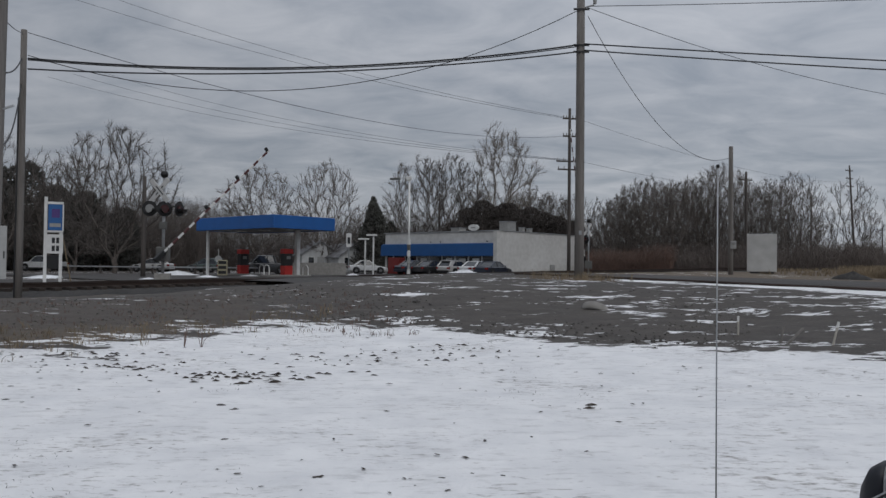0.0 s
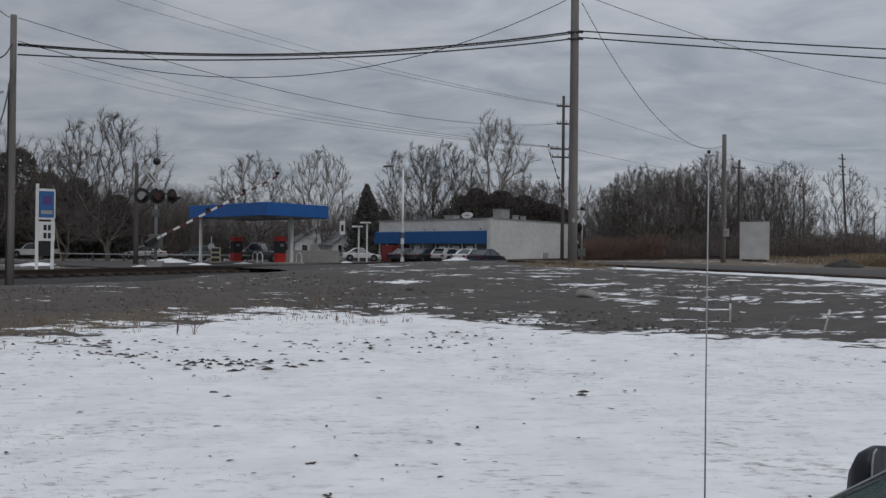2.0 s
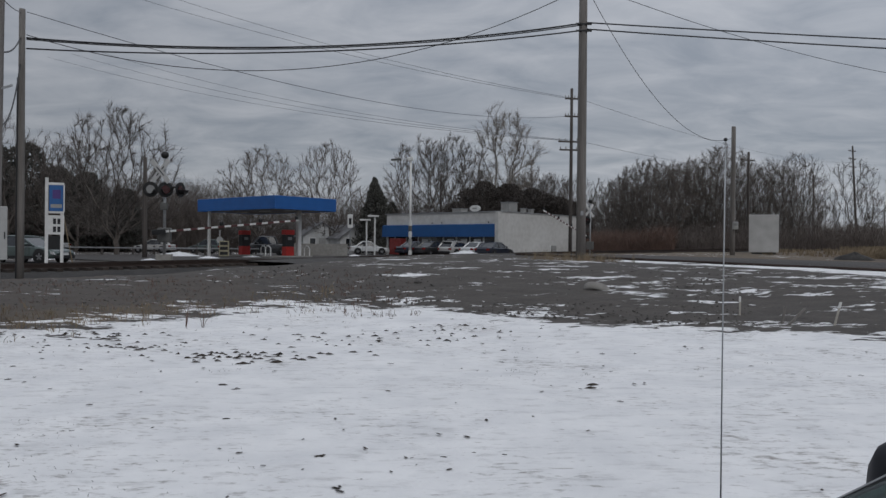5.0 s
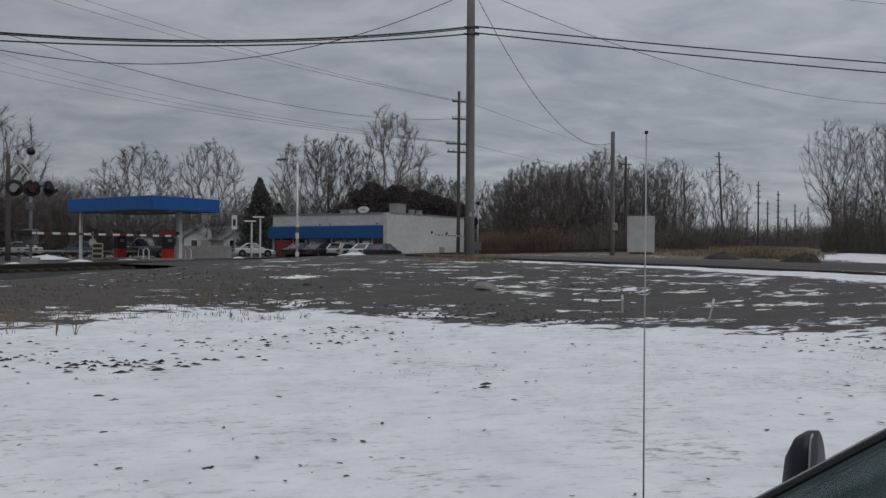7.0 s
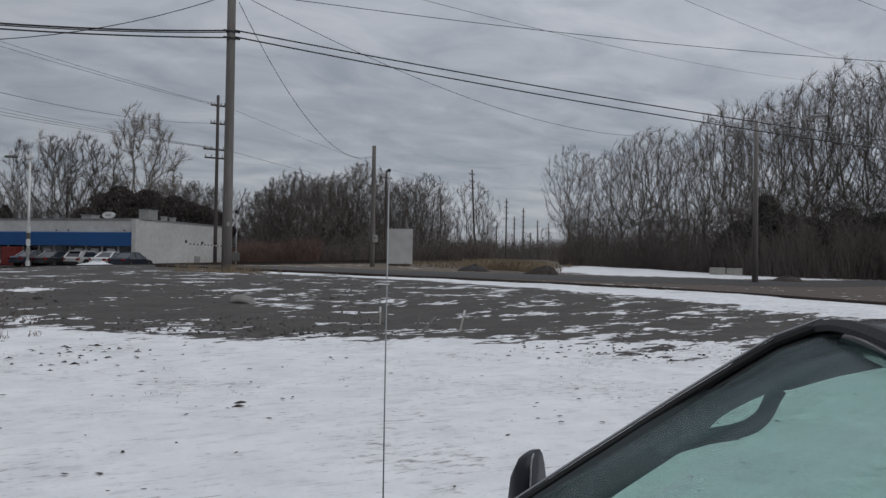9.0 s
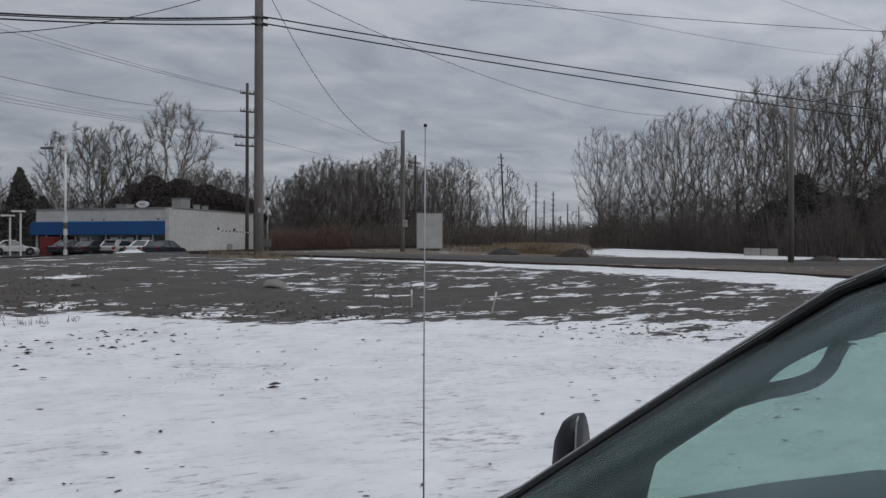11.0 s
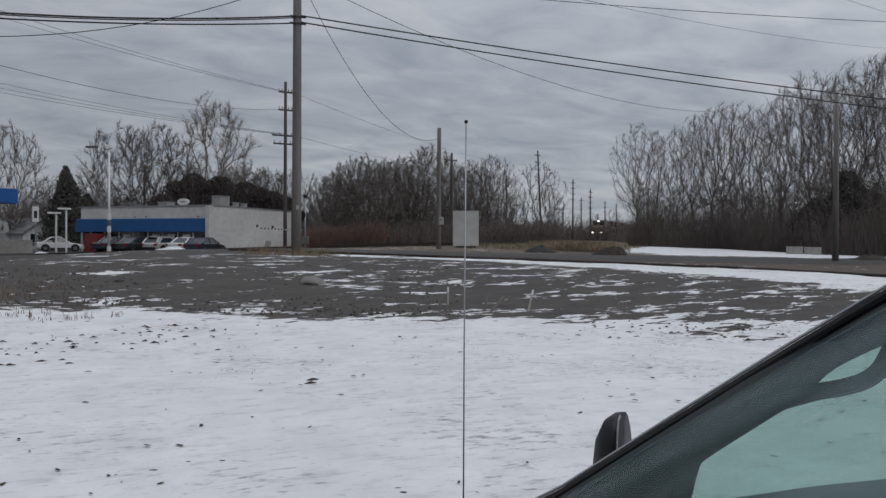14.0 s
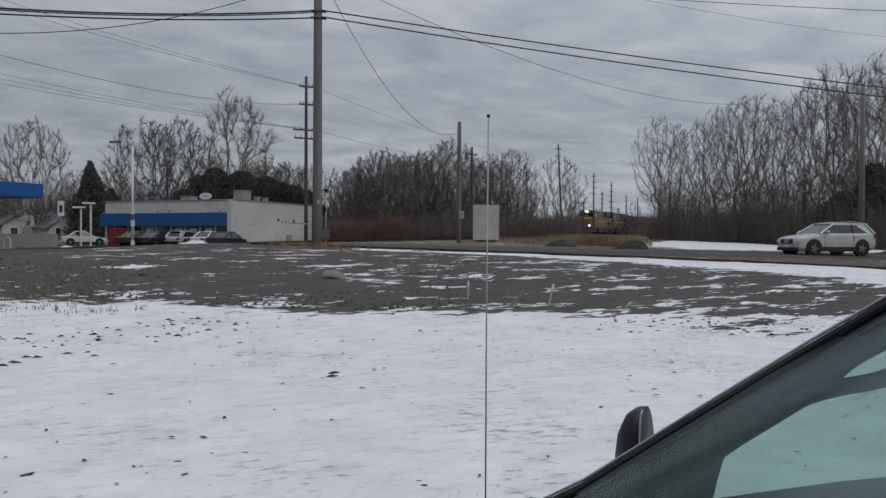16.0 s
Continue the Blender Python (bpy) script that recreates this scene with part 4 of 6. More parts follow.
def grow(seed, height, width, first=0.25, count=230, low=0.1, girth=0.018, slim=0.0115, twigs=6, stems=1, rise=0.35):
    """A bare tree whose branches reach for places inside a lumpy dome: forms for trunk with limbs, and for the twigs."""
    rnd = random.Random(seed)
    trunk, crown = Form(), Form()
    # nodes: place, direction, way from the foot, parent
    at, way, heading, parent = [Vector((0, 0, -0.3))], [0.0], [Vector((0, 0, 1))], [-1]

    def put(p, k):
        at.append(p); way.append(way[k] + (p - at[k]).length); heading.append((p - at[k]).normalized()); parent.append(k)
        return len(at) - 1

    chains = []
    for q in range(stems):
        line, lean = [0], Vector((rnd.gauss(0, 0.03 + 0.16 * (q > 0)), rnd.gauss(0, 0.03 + 0.16 * (q > 0)), 1))
        for j in range(5):
            line.append(put(at[0] + lean * height * first * (j + 1) / 5 + Vector((rnd.gauss(0, 0.006), rnd.gauss(0, 0.006), 0)) * height, line[-1]))
        chains.append(line)
    goals = []
    while len(goals) < count:
        t, a = rnd.random(), rnd.uniform(0, 2 * math.pi)
        env = math.sqrt(max(0.0, 1 - (abs(t - 0.42) / (0.58 if t > 0.42 else 0.52)) ** 2.3))
        env *= 1 + 0.42 * noise.noise((math.cos(a) * 1.2 + seed, math.sin(a) * 1.2, t * 2.2))
        rr = width * env * math.sqrt(rnd.uniform(0.03, 1.0))
        z = height * (low + (1 - low) * t) * (1 + 0.10 * noise.noise((math.cos(a) + seed, math.sin(a), 9)))
        if rnd.random() < 0.25 + env:
            goals.append(Vector((rr * math.cos(a), rr * math.sin(a), z)))
    hub = Vector((0, 0, height * first))
    goals.sort(key=lambda g: (g - hub).length)
    for g in goals:
        best, cost = 0, 1e9
        for k in range(3, len(at)):
            d = g - at[k]
            l = d.length
            c = l + 0.66 * way[k]
            if c < cost:
                turn = d.dot(heading[k]) / (l + 1e-6)
                c += l * (1.2 if turn < 0.4 else 0.5 * (1 - turn))
                if d.z < 0:
                    c -= d.z * 0.6
                if c < cost:
                    best, cost = k, c
        p, l = at[best], (g - at[best]).length
        bend = p.lerp(g, 0.5) + (heading[best] * 0.06 - Vector((0, 0, 0.05 * rise))) * l
        n = max(2, min(6, int(l / (height * 0.055))))
        line = [best]
        for j in range(1, n + 1):
            f = j / n
            q = p * (1 - f) ** 2 + bend * 2 * f * (1 - f) + g * f * f
            q = q + Vector((rnd.gauss(0, 1), rnd.gauss(0, 1), rnd.gauss(0, 0.7))) * l * 0.016 * (j < n)
            line.append(put(q, line[-1]))
        chains.append(line)
    # girth: each branch carries those beyond it
    load = [0.0] * len(at)
    kids = [0] * len(at)
    for k in range(len(at) - 1, 0, -1):
        if kids[k] == 0:
            load[k] += 1.0
        load[parent[k]] += load[k]
        kids[parent[k]] += 1
    nat = lambda k: max(1.0, load[k]) ** 0.60
    grip = (height * girth - slim) / max(0.1, nat(0) - 1.0)
    rad = [slim + grip * (nat(k) - 1.0) for k in range(len(at))]
    for line in chains:
        rr = [min(rad[k], rad[line[1]] * 1.05) for k in line]
        if kids[line[-1]] == 0:
            rr[-1] *= 0.4
        thick = rr[0] > 0.05
        (trunk if thick else crown).tube([at[k] for k in line], rr, 6 if rr[0] > 0.09 else (4 if thick else 3), caps=False)
        for k in line[1:]:
            if way[k] < height * first * 1.05:
                continue
            for j in range(twigs if rad[k] < slim * 3.5 else 1):
                side = Vector((rnd.gauss(0, 1), rnd.gauss(0, 1), rnd.gauss(0, 1)))
                d = (heading[k] * rnd.uniform(0.5, 1.2) + side.normalized() * 0.8 + Vector((0, 0, rise * 0.4))).normalized()
                a = at[k].lerp(at[parent[k]], rnd.random())
                spike(crown, a, a + d * height * rnd.uniform(0.025, 0.07), slim * 0.9)
    return trunk, crown


def bare_tree(seed, height, width, label, material=None, twig=None, **kw):
    a, b = grow(seed, height, width, **kw)
    t = thing("bare_tree", pose(0, 0, 0), label, "tree", "bare trees")
    part("trunk", a, material or M_BARK, t, smooth=True)
    part("crown", b, twig or M_TWIG, t)
    return t


KINDS = [
    (bare_tree(11, 12.0, 5.2, "broad leafless deciduous tree with a fine spreading crown", first=0.20, count=430, low=0.16, slim=0.0155, twigs=8), 12.0),
    (bare_tree(23, 12.0, 3.7, "leafless deciduous tree with upswept branches", first=0.24, count=300, low=0.22, rise=0.5), 12.0),
    (bare_tree(37, 16.0, 4.5, "tall leafless woodland tree with a high crown", first=0.34, count=320, low=0.30, girth=0.0125, twigs=5), 16.0),
    (bare_tree(41, 16.0, 5.0, "tall leafless woodland tree with crooked limbs", first=0.28, count=340, low=0.24, girth=0.013, twigs=5), 16.0),
    (bare_tree(53, 9.0, 2.6, "slender leafless young tree in a thicket", first=0.14, count=190, low=0.12, girth=0.010, stems=3, rise=0.8), 9.0),
    (bare_tree(67, 14.0, 3.6, "pale-barked leafless tree with an open crown", M_PALEBARK, M_PALETWIG, first=0.30, count=340, low=0.30, slim=0.015, twigs=8), 14.0),
    (bare_tree(79, 11.0, 4.0, "leafless many-stemmed tree with a rounded dense crown", first=0.12, count=330, low=0.14, girth=0.013, stems=4, rise=0.4, twigs=5), 11.0),
]
used = set()


def tree(kind, b, r, height, yaw=None, wide=1.0):
    src, h = KINDS[kind]
    x, y = away(b, r)
    height *= 1.14 if b > -11.5 else 1.0
    k = height / h
    m = pose(x, y, ground_z(x, y) - 0.1, 0, 0, random.uniform(0, 360) if yaw is None else yaw)
    t = src if kind not in used else copy_thing(src, m)
    used.add(kind)
    t.matrix_basis = m @ Matrix.Diagonal((k * wide, k * wide, k, 1))
    return t


# behind the filling station and the store
for kind, b, r, h, w in ((0, 13.4, 110, 12.6, 1.05), (0, 8.6, 104, 12.8, 0.88), (0, 1.6, 106, 13.8, 1.0), (0, -0.6, 110, 14.6, 0.95), (5, -4.3, 118, 19.6, 1.0),
                         (0, 23.0, 82, 12.6, 1.05), (1, 27.0, 88, 11.0, 1.0), (3, 29.5, 90, 12.0, 1.0), (2, 33.0, 92, 13.0, 1.0), (0, 25.5, 96, 11.0, 1.1), (6, 20.5, 100, 9.0, 1.0), (4, 18.2, 104, 8.0, 1.2),
                         (6, 16.0, 112, 9.0, 1.1), (4, 11.0, 120, 8.0, 1.3), (4, 6.0, 118, 8.0, 1.3), (6, 3.2, 122, 9.0, 1.2), (4, -2.8, 112, 9.5, 1.3), (6, -6.4, 112, 10.0, 1.1), (0, -7.8, 108, 9.6, 1.0),
                         (1, -9.8, 110, 10.0, 1.0), (4, -11.4, 104, 9.0, 1.2), (4, -13.2, 108, 10.5, 1.2), (6, -5.6, 124, 10.5, 1.2), (0, 31.0, 100, 9.5, 1.2),
                         (6, 18.0, 126, 9.0, 1.3), (6, 14.8, 128, 9.5, 1.3), (6, 10.8, 126, 9.0, 1.3), (6, 6.2, 128, 9.5, 1.3), (6, 3.6, 126, 10.5, 1.2), (6, -2.4, 128, 12.0, 1.2), (6, -8.6, 126, 11.0, 1.2), (0, -6.6, 128, 12.0, 1.0)):
    tree(kind, b, r, h, wide=w)
# the copse behind the shed
rnd = random.Random(5)
for k in range(32):
    b = -11.8 - 13.4 * (k + rnd.random()) / 32
    swell = 1 - ((b + 20.0) / 10.5) ** 2 * 0.45
    tree(rnd.choice((6, 0, 6, 1, 3)), b, rnd.uniform(92, 122), (12.6 + rnd.uniform(-1.4, 0.8)) * max(0.55, swell), wide=rnd.uniform(0.85, 1.15))
for kind, b, r, h in ((6, -27.9, 108, 11.4), (1, -28.4, 125, 9.5), (4, -26.2, 120, 7.5), (4, -25.4, 130, 8.5), (4, -24.0, 118, 8.5), (4, -29.0, 150, 7.0), (4, -30.5, 210, 8.0), (4, -31.8, 240, 9.0), (4, -33.2, 230, 9.5)):
    tree(kind, b, r, h)
# the wood along the far side of the snow field
for k in range(31):
    b = -34.6 - 34.0 * (k + rnd.random()) / 31
    line = 96 - 26 * step((-35 - b) / 18)
    top = 13.8 + 2.6 * step((-34 - b) / 12) + 2.2 * step((-48 - b) / 8)
    deep = rnd.random()
    tree(rnd.choice((2, 3, 2, 3)), b, line + 3 + 24 * deep, top + 3.2 * deep + rnd.uniform(-1.2, 1.2), wide=rnd.uniform(0.85, 1.15))


# ---- thickets ----
def thicket(name, label, material, spots, count, h0, h1, seed, girth=0.02):
    """Many thin leafless stems in one mass; spots gives a random place and a height factor."""
    rnd = random.Random(seed)
    f = Form()
    for k in range(count):
        x, y, q = spots(rnd)
        z = ground_z(x, y) - 0.1
        h = rnd.uniform(h0, h1) * q
        lean = Vector((rnd.gauss(0, 0.16), rnd.gauss(0, 0.16), 1))
        p0 = Vector((x, y, z))
        mid = p0 + lean * h * 0.5 + Vector((rnd.gauss(0, 0.12), rnd.gauss(0, 0.12), 0))
        tip = p0 + lean * h + Vector((rnd.gauss(0, 0.35), rnd.gauss(0, 0.35), 0))
        f.tube([p0, mid], [girth, girth * 0.7], 3, caps=False)
        spike(f, mid, tip, girth * 0.7)
        for j in range(5):
            a = p0.lerp(mid, rnd.uniform(0.3, 1)) if j < 2 else mid.lerp(tip, rnd.uniform(0, 0.8))
            spike(f, a, a + Vector((rnd.gauss(0, 0.5), rnd.gauss(0, 0.5), rnd.uniform(0.2, 0.9))) * h * 0.26, girth * 0.5)
    return solid(name, f, material, label, "brush", kind="stuff")


def band(b0, b1, r0, r1, shape=lambda b: 1.0):
    def spots(rnd):
        b = rnd.uniform(b0, b1)
        x, y = away(b, rnd.uniform(r0(b), r1(b)))
        return x, y, shape(b)
    return spots


wood = lambda b: 94 - 27 * step((-35 - b) / 18)
thicket("brush", "dense leafless undergrowth at the edge of the wood", M_BRUSH, band(-72, -34.2, wood, lambda b: wood(b) + 9, lambda b: 0.85 + 0.55 * noise.noise((b * 0.7, 3, 1))), 10500, 1.2, 5.6, 3, 0.022)
thicket("brush", "tall bare saplings and vines inside the wood", M_BRUSH, band(-72, -34.8, lambda b: wood(b) + 4, lambda b: wood(b) + 34, lambda b: 0.9 + 0.4 * noise.noise((b * 0.5, 8, 1))), 5200, 3.5, 10.0, 13, 0.026)
thicket("brush", "dense leafless undergrowth below the copse", M_BRUSH, band(-29.5, -11, lambda b: 88, lambda b: 104, lambda b: 0.95 + 0.6 * noise.noise((b * 0.8, 5, 1))), 6500, 1.0, 3.6, 4, 0.03)
thicket("brush", "tall leafless saplings in the copse", M_BRUSH, band(-26, -12, lambda b: 98, lambda b: 122, lambda b: 1 - ((b + 20.0) / 12) ** 2 * 0.5), 500, 4.0, 8.5, 6, 0.03)
thicket("brush", "russet leafless shrubs beside the store", M_BRUSH_R, band(-16.5, -10.6, lambda b: 84, lambda b: 90), 2600, 1.2, 3.4, 7, 0.022)
thicket("brush", "leafless shrubs behind the filling station", M_BRUSH, band(-13, 34, lambda b: 112, lambda b: 132), 8500, 2.5, 9.5, 8, 0.028)
thicket("brush", "dark leafless shrubs around the price sign", M_BRUSH, band(17, 36, lambda b: 102, lambda b: 122), 6500, 3.0, 10.5, 9, 0.03)
thicket("brush", "distant leafless scrub along the railway", M_BRUSH, band(-36, -26, lambda b: 180, lambda b: 300), 3000, 2.5, 6.5, 10, 0.06)


def evergreen(seed, x, y, height, width, label, material, count=1500, leaf=0.4, cone=True):
    rnd = random.Random(seed)
    t = thing("evergreen_tree", pose(x, y, ground_z(x, y) - 0.1), label, "tree", "evergreens")
    part("trunk", Form().tube([(0, 0, 0), (0, 0, height * 0.5), (0, 0, height * 0.92)], [0.16, 0.1, 0.02], 6), M_BARK, t)
    f = Form()
    for k in range(count):
        s = rnd.random() ** 0.8
        a = rnd.uniform(0, 2 * math.pi)
        lump = 1 + 0.18 * math.sin(a * 3 + seed) + 0.5 * noise.noise((math.cos(a) * 1.4 + seed, math.sin(a) * 1.4, s * 5))
        env = ((1 - s) ** 0.75 if cone else math.sqrt(max(0.02, 1 - (1.7 * s - 0.72) ** 2))) * width * lump
        rr = env * rnd.uniform(0.45, 1.0)
        c = Vector((rr * math.cos(a), rr * math.sin(a), 0.25 + s * height * 0.97))
        d1 = Vector((rnd.gauss(0, 0.6) + math.cos(a) * 0.4, rnd.gauss(0, 0.6) + math.sin(a) * 0.4, rnd.gauss(0.9, 0.5))).normalized() * leaf * rnd.uniform(0.5, 1.2)
        d2 = d1.cross(Vector((rnd.gauss(0, 1), rnd.gauss(0, 1), rnd.gauss(0, 1)))).normalized() * leaf * 0.34
        i = len(f.v)
        f.v += [tuple(c - d1 * 0.4 - d2), tuple(c - d1 * 0.4 + d2), tuple(c + d1), tuple(c - d1 * 0.2 + d1.cross(d2).normalized() * leaf * 0.3)]
        f.f += [(i, i + 1, i + 2), (i, i + 2, i + 3), (i + 1, i + 3, i + 2)]
    part("crown", f, material, t)
    return t


for k, (b, r, h, w) in enumerate(((-0.9, 96, 6.6, 2.4), (-1.9, 98, 8.4, 2.6), (-2.9, 97, 9.3, 2.8), (-3.8, 99, 8.6, 2.6), (-4.7, 97, 9.0, 2.8), (-5.6, 99, 8.3, 2.7), (-6.5, 98, 8.5, 2.7), (-7.5, 99, 7.9, 2.6), (-8.4, 98, 7.4, 2.5), (-9.2, 100, 6.9, 2.5))):
    evergreen(100 + k, *away(b, r), h, w, "dense dark brown evergreen behind the store", M_RUST, 5200, 0.24, cone=False)
for k, (b, r, h, w) in enumerate(((5.2, 100, 9.8, 3.3), (3.9, 108, 7.0, 3.0))):
    evergreen(120 + k, *away(b, r), h, w, "dark conical evergreen tree behind the filling station", M_CEDAR, 3600, 0.38)
for k, (b, r, h, w) in enumerate(((28.4, 104, 13.0, 3.6), (30.4, 103, 12.5, 3.8), (32.4, 100, 11.0, 3.4), (24.9, 102, 9.5, 2.6), (22.4, 100, 7.5, 2.0), (26.6, 106, 10.5, 2.8))):
    evergreen(130 + k, *away(b, r), h, w, "dark grey-green evergreen behind the price sign", M_CEDAR, 2600, 0.42, cone=False)
for k, (b, r, h, w) in enumerate(((-46.6, 80, 5.0, 1.8), (-48.3, 78, 7.4, 1.7), (-49.6, 80, 5.6, 2.0), (-51.2, 78, 5.2, 2.2), (-53.2, 78, 6.0, 2.0), (-55.4, 77, 5.6, 2.4), (-58, 76, 6.0, 2.4))):
    evergreen(140 + k, *away(b, r), h, w, "dark dense evergreen at the edge of the wood", M_CEDAR, 3400, 0.34, cone=False)


# ---- vehicles ----
def wheel_forms(r, w):
    prof = [(r * 0.62, -w / 2), (r * 0.93, -w / 2), (r, -w * 0.34), (r, w * 0.34), (r * 0.93, w / 2), (r * 0.62, w / 2)]
    tyre = Form().loft([[(a * math.cos(q), y, a * math.sin(q)) for a, y in prof] for q in [2 * math.pi * k / 20 for k in range(21)]], close=False)
    rim = Form().tube([(0, -w * 0.30, 0), (0, w * 0.30, 0)], r * 0.64, 20)
    spoke = Form()
    for k in range(5):
        m = pose(0, 0, 0, 0, 72 * k, 0)
        for s in (-1, 1):
            y = s * w * 0.36
            spoke.box(-0.035, 0.035, y - 0.02, y + 0.02, 0.03, r * 0.6, m)
    return tyre, rim, spoke


def car(name, m, label, paint, L=4.6, WID=1.8, H=1.46, belt=0.93, hood=0.82, tail=0.95, wr=0.33, style="sedan", group="", lit=False):
    """A passenger car, nose along +x, wheels on z = 0. Returns the thing and its wheels."""
    t = thing(name, m, label, "car", group)
    hw, h2 = WID / 2, L / 2
    boxy = style in ("suv", "pickup", "hatch")
    fx = h2 - 0.86                       # front axle
    rx = -h2 + (0.95 if style != "pickup" else 1.15)

    def ring(x, w, z0, z1):
        return [(x, y * w, z) for y, z in ((-0.90, z0), (-1.0, z0 + 0.14), (-1.0, (z0 + z1) / 2), (-0.985, z1 - 0.10), (-0.90, z1 - 0.015), (-0.5, z1 + 0.015),
                                           (0.5, z1 + 0.015), (0.90, z1 - 0.015), (0.985, z1 - 0.10), (1.0, (z0 + z1) / 2), (1.0, z0 + 0.14), (0.90, z0))]
    a0 = h2 - 1.35                       # foot of the windscreen
    st = [(-h2, hw * 0.86, 0.42, tail - 0.16), (-h2 + 0.12, hw * 0.94, 0.30, tail - 0.02), (-h2 + 0.5, hw, 0.24, tail), (0.0, hw, 0.22, belt), (a0, hw, 0.22, belt - 0.01),
          (a0 + 0.5, hw * 0.98, 0.22, hood), (h2 - 0.35, hw * 0.94, 0.22, hood - 0.08), (h2 - 0.08, hw * 0.84, 0.25, hood - 0.16), (h2, hw * 0.74, 0.32, hood - 0.28)]
    part("body", Form().loft([ring(*s) for s in st]), paint, t, bevel=0.02, smooth=style == "suv")
    # cabin: stations of x at belt and roof
    if style == "sedan":
        b0, r0, r1, b1 = a0 + 0.02, a0 - 0.78, -h2 + 1.45, -h2 + 0.72
    elif style == "pickup":
        b0, r0, r1, b1 = a0 + 0.02, a0 - 0.62, a0 - 2.0, a0 - 2.25
    else:
        b0, r0, r1, b1 = a0 + 0.10, a0 - 0.80, -h2 + 0.62, -h2 + 0.16
    wb, wr_ = hw * 0.93, hw * 0.74
    zb, zt = belt - 0.03, H - 0.05
    cab = [[(b0, -wb, zb), (b0, wb, zb), (r0, wr_, zt), (r0, -wr_, zt)], [(b1, -wb, zb), (b1, wb, zb), (r1, wr_, zt), (r1, -wr_, zt)]]
    g = Form()
    g.v = [*cab[0], *cab[1]]
    g.f = [(0, 1, 2, 3), (5, 4, 7, 6), (0, 3, 7, 4), (1, 5, 6, 2), (3, 2, 6, 7), (0, 4, 5, 1)]
    part("glazing", g, M_WINDOW, t, "dark reflective car windows")
    n = 7
    roof = []
    for k in range(n):
        s = k / (n - 1)
        x = r0 + 0.04 + (r1 - r0 - 0.08) * s
        z = zt + 0.05 * math.sin(math.pi * min(1, 0.25 + s * 0.6))
        roof.append([(x, y * wr_, z + dz) for y, dz in ((-1.03, -0.05), (-0.97, 0.0), (-0.4, 0.035), (0.4, 0.035), (0.97, 0.0), (1.03, -0.05))])
    part("roof", Form().loft(roof), paint, t, smooth=True)
    mid = (r0 + r1) / 2 - 0.1
    for s in (-1, 1):
        part("windscreen_pillar", Form().tube([(b0, s * wb, zb), (r0, s * wr_, zt)], 0.05, 6), paint, t)
        part("door_pillar", Form().tube([(mid, s * (wb + 0.004), zb), (mid - 0.03, s * (wr_ + 0.004), zt)], 0.04, 6), M_BLACK, t)
        part("rear_pillar", Form().tube([(b1, s * wb, zb), (r1, s * wr_, zt)], 0.085, 6), paint, t)
        part("side_sill", Form().box(rx + 0.45, fx - 0.42, s * hw - 0.03, s * hw + 0.012, 0.2, 0.36), M_BLACK, t)
        for x in (mid, a0 - 0.12, rx + 0.52):
            part("door_seam", Form().box(x - 0.006, x + 0.006, s * hw - 0.01, s * hw + 0.004, 0.38, belt - 0.1), M_BLACK, t)
        for x in (mid - 0.16, mid + 0.85):
            part("door_handle", Form().box(x - 0.09, x + 0.09, s * hw - 0.01, s * hw + 0.03, belt - 0.2, belt - 0.165), paint, t)
        mr = part("door_mirror", Form().ball((b0 - 0.32, s * (hw + 0.1), belt + 0.06), 0.1, 8), paint, t, smooth=True)
        part("mirror_glass", Form().box(b0 - 0.43, b0 - 0.41, s * (hw + 0.1) - 0.07, s * (hw + 0.1) + 0.07, belt + 0.01, belt + 0.11), M_LENS_G, mr)
        lamp = Form().prism([(h2 - 0.34, hood - 0.20), (h2 - 0.10, hood - 0.22), (h2 - 0.03, hood - 0.36), (h2 - 0.30, hood - 0.33)], s * hw * 0.52, s * hw * 0.90)
        part("headlight", lamp, M_LAMPON if lit else M_LAMP, t)
        part("tail_light", Form().box(-h2 - 0.01, -h2 + 0.2, min(s * hw * 0.66, s * hw * 0.95), max(s * hw * 0.66, s * hw * 0.95), tail - 0.3, tail - 0.12), M_TAIL, t)
        if style == "suv":
            def flank(x, z, out):
                return x, s * (wb + (wr_ - wb) * (z - zb) / (zt - zb) + out), z
            def plate(pts):
                return Form().loft([[flank(x, z, o) for x, z in pts] for o in (-0.03, 0.014)])
            part("rear_quarter", plate(((b1 - 0.02, zb - 0.04), (b1 + 0.42, zb - 0.04), (b1 + 0.50, zb + 0.10), (r1 + 0.52, zt - 0.10), (r1 + 0.40, zt - 0.02), (r1 - 0.04, zt))), paint, t)
            part("window_line", plate(((b1 + 0.3, zb - 0.05), (b0 - 0.06, zb - 0.05), (b0 - 0.14, zb + 0.03), (b1 + 0.42, zb + 0.05))), paint, t)
            part("roof_edge", plate(((r1, zt - 0.05), (r0, zt - 0.05), (r0 + 0.02, zt + 0.01), (r1, zt + 0.01))), paint, t)
            part("lower_cladding", Form().box(rx + 0.40, fx - 0.38, s * hw - 0.03, s * hw + 0.016, 0.2, 0.44), M_BLACK, t)
            part("roof_rail", Form().tube([(r0 - 0.1, s * wr_ * 0.92, zt + 0.05), (mid, s * wr_ * 0.92, zt + 0.13), (r1 + 0.1, s * wr_ * 0.92, zt + 0.07)], 0.022, 6), M_STEEL, t)
    if style == "suv":
        part("roof_spoiler", Form().box(r1 - 0.22, r1 + 0.05, -wr_ * 0.96, wr_ * 0.96, zt - 0.0, zt + 0.05), paint, t, bevel=0.015)
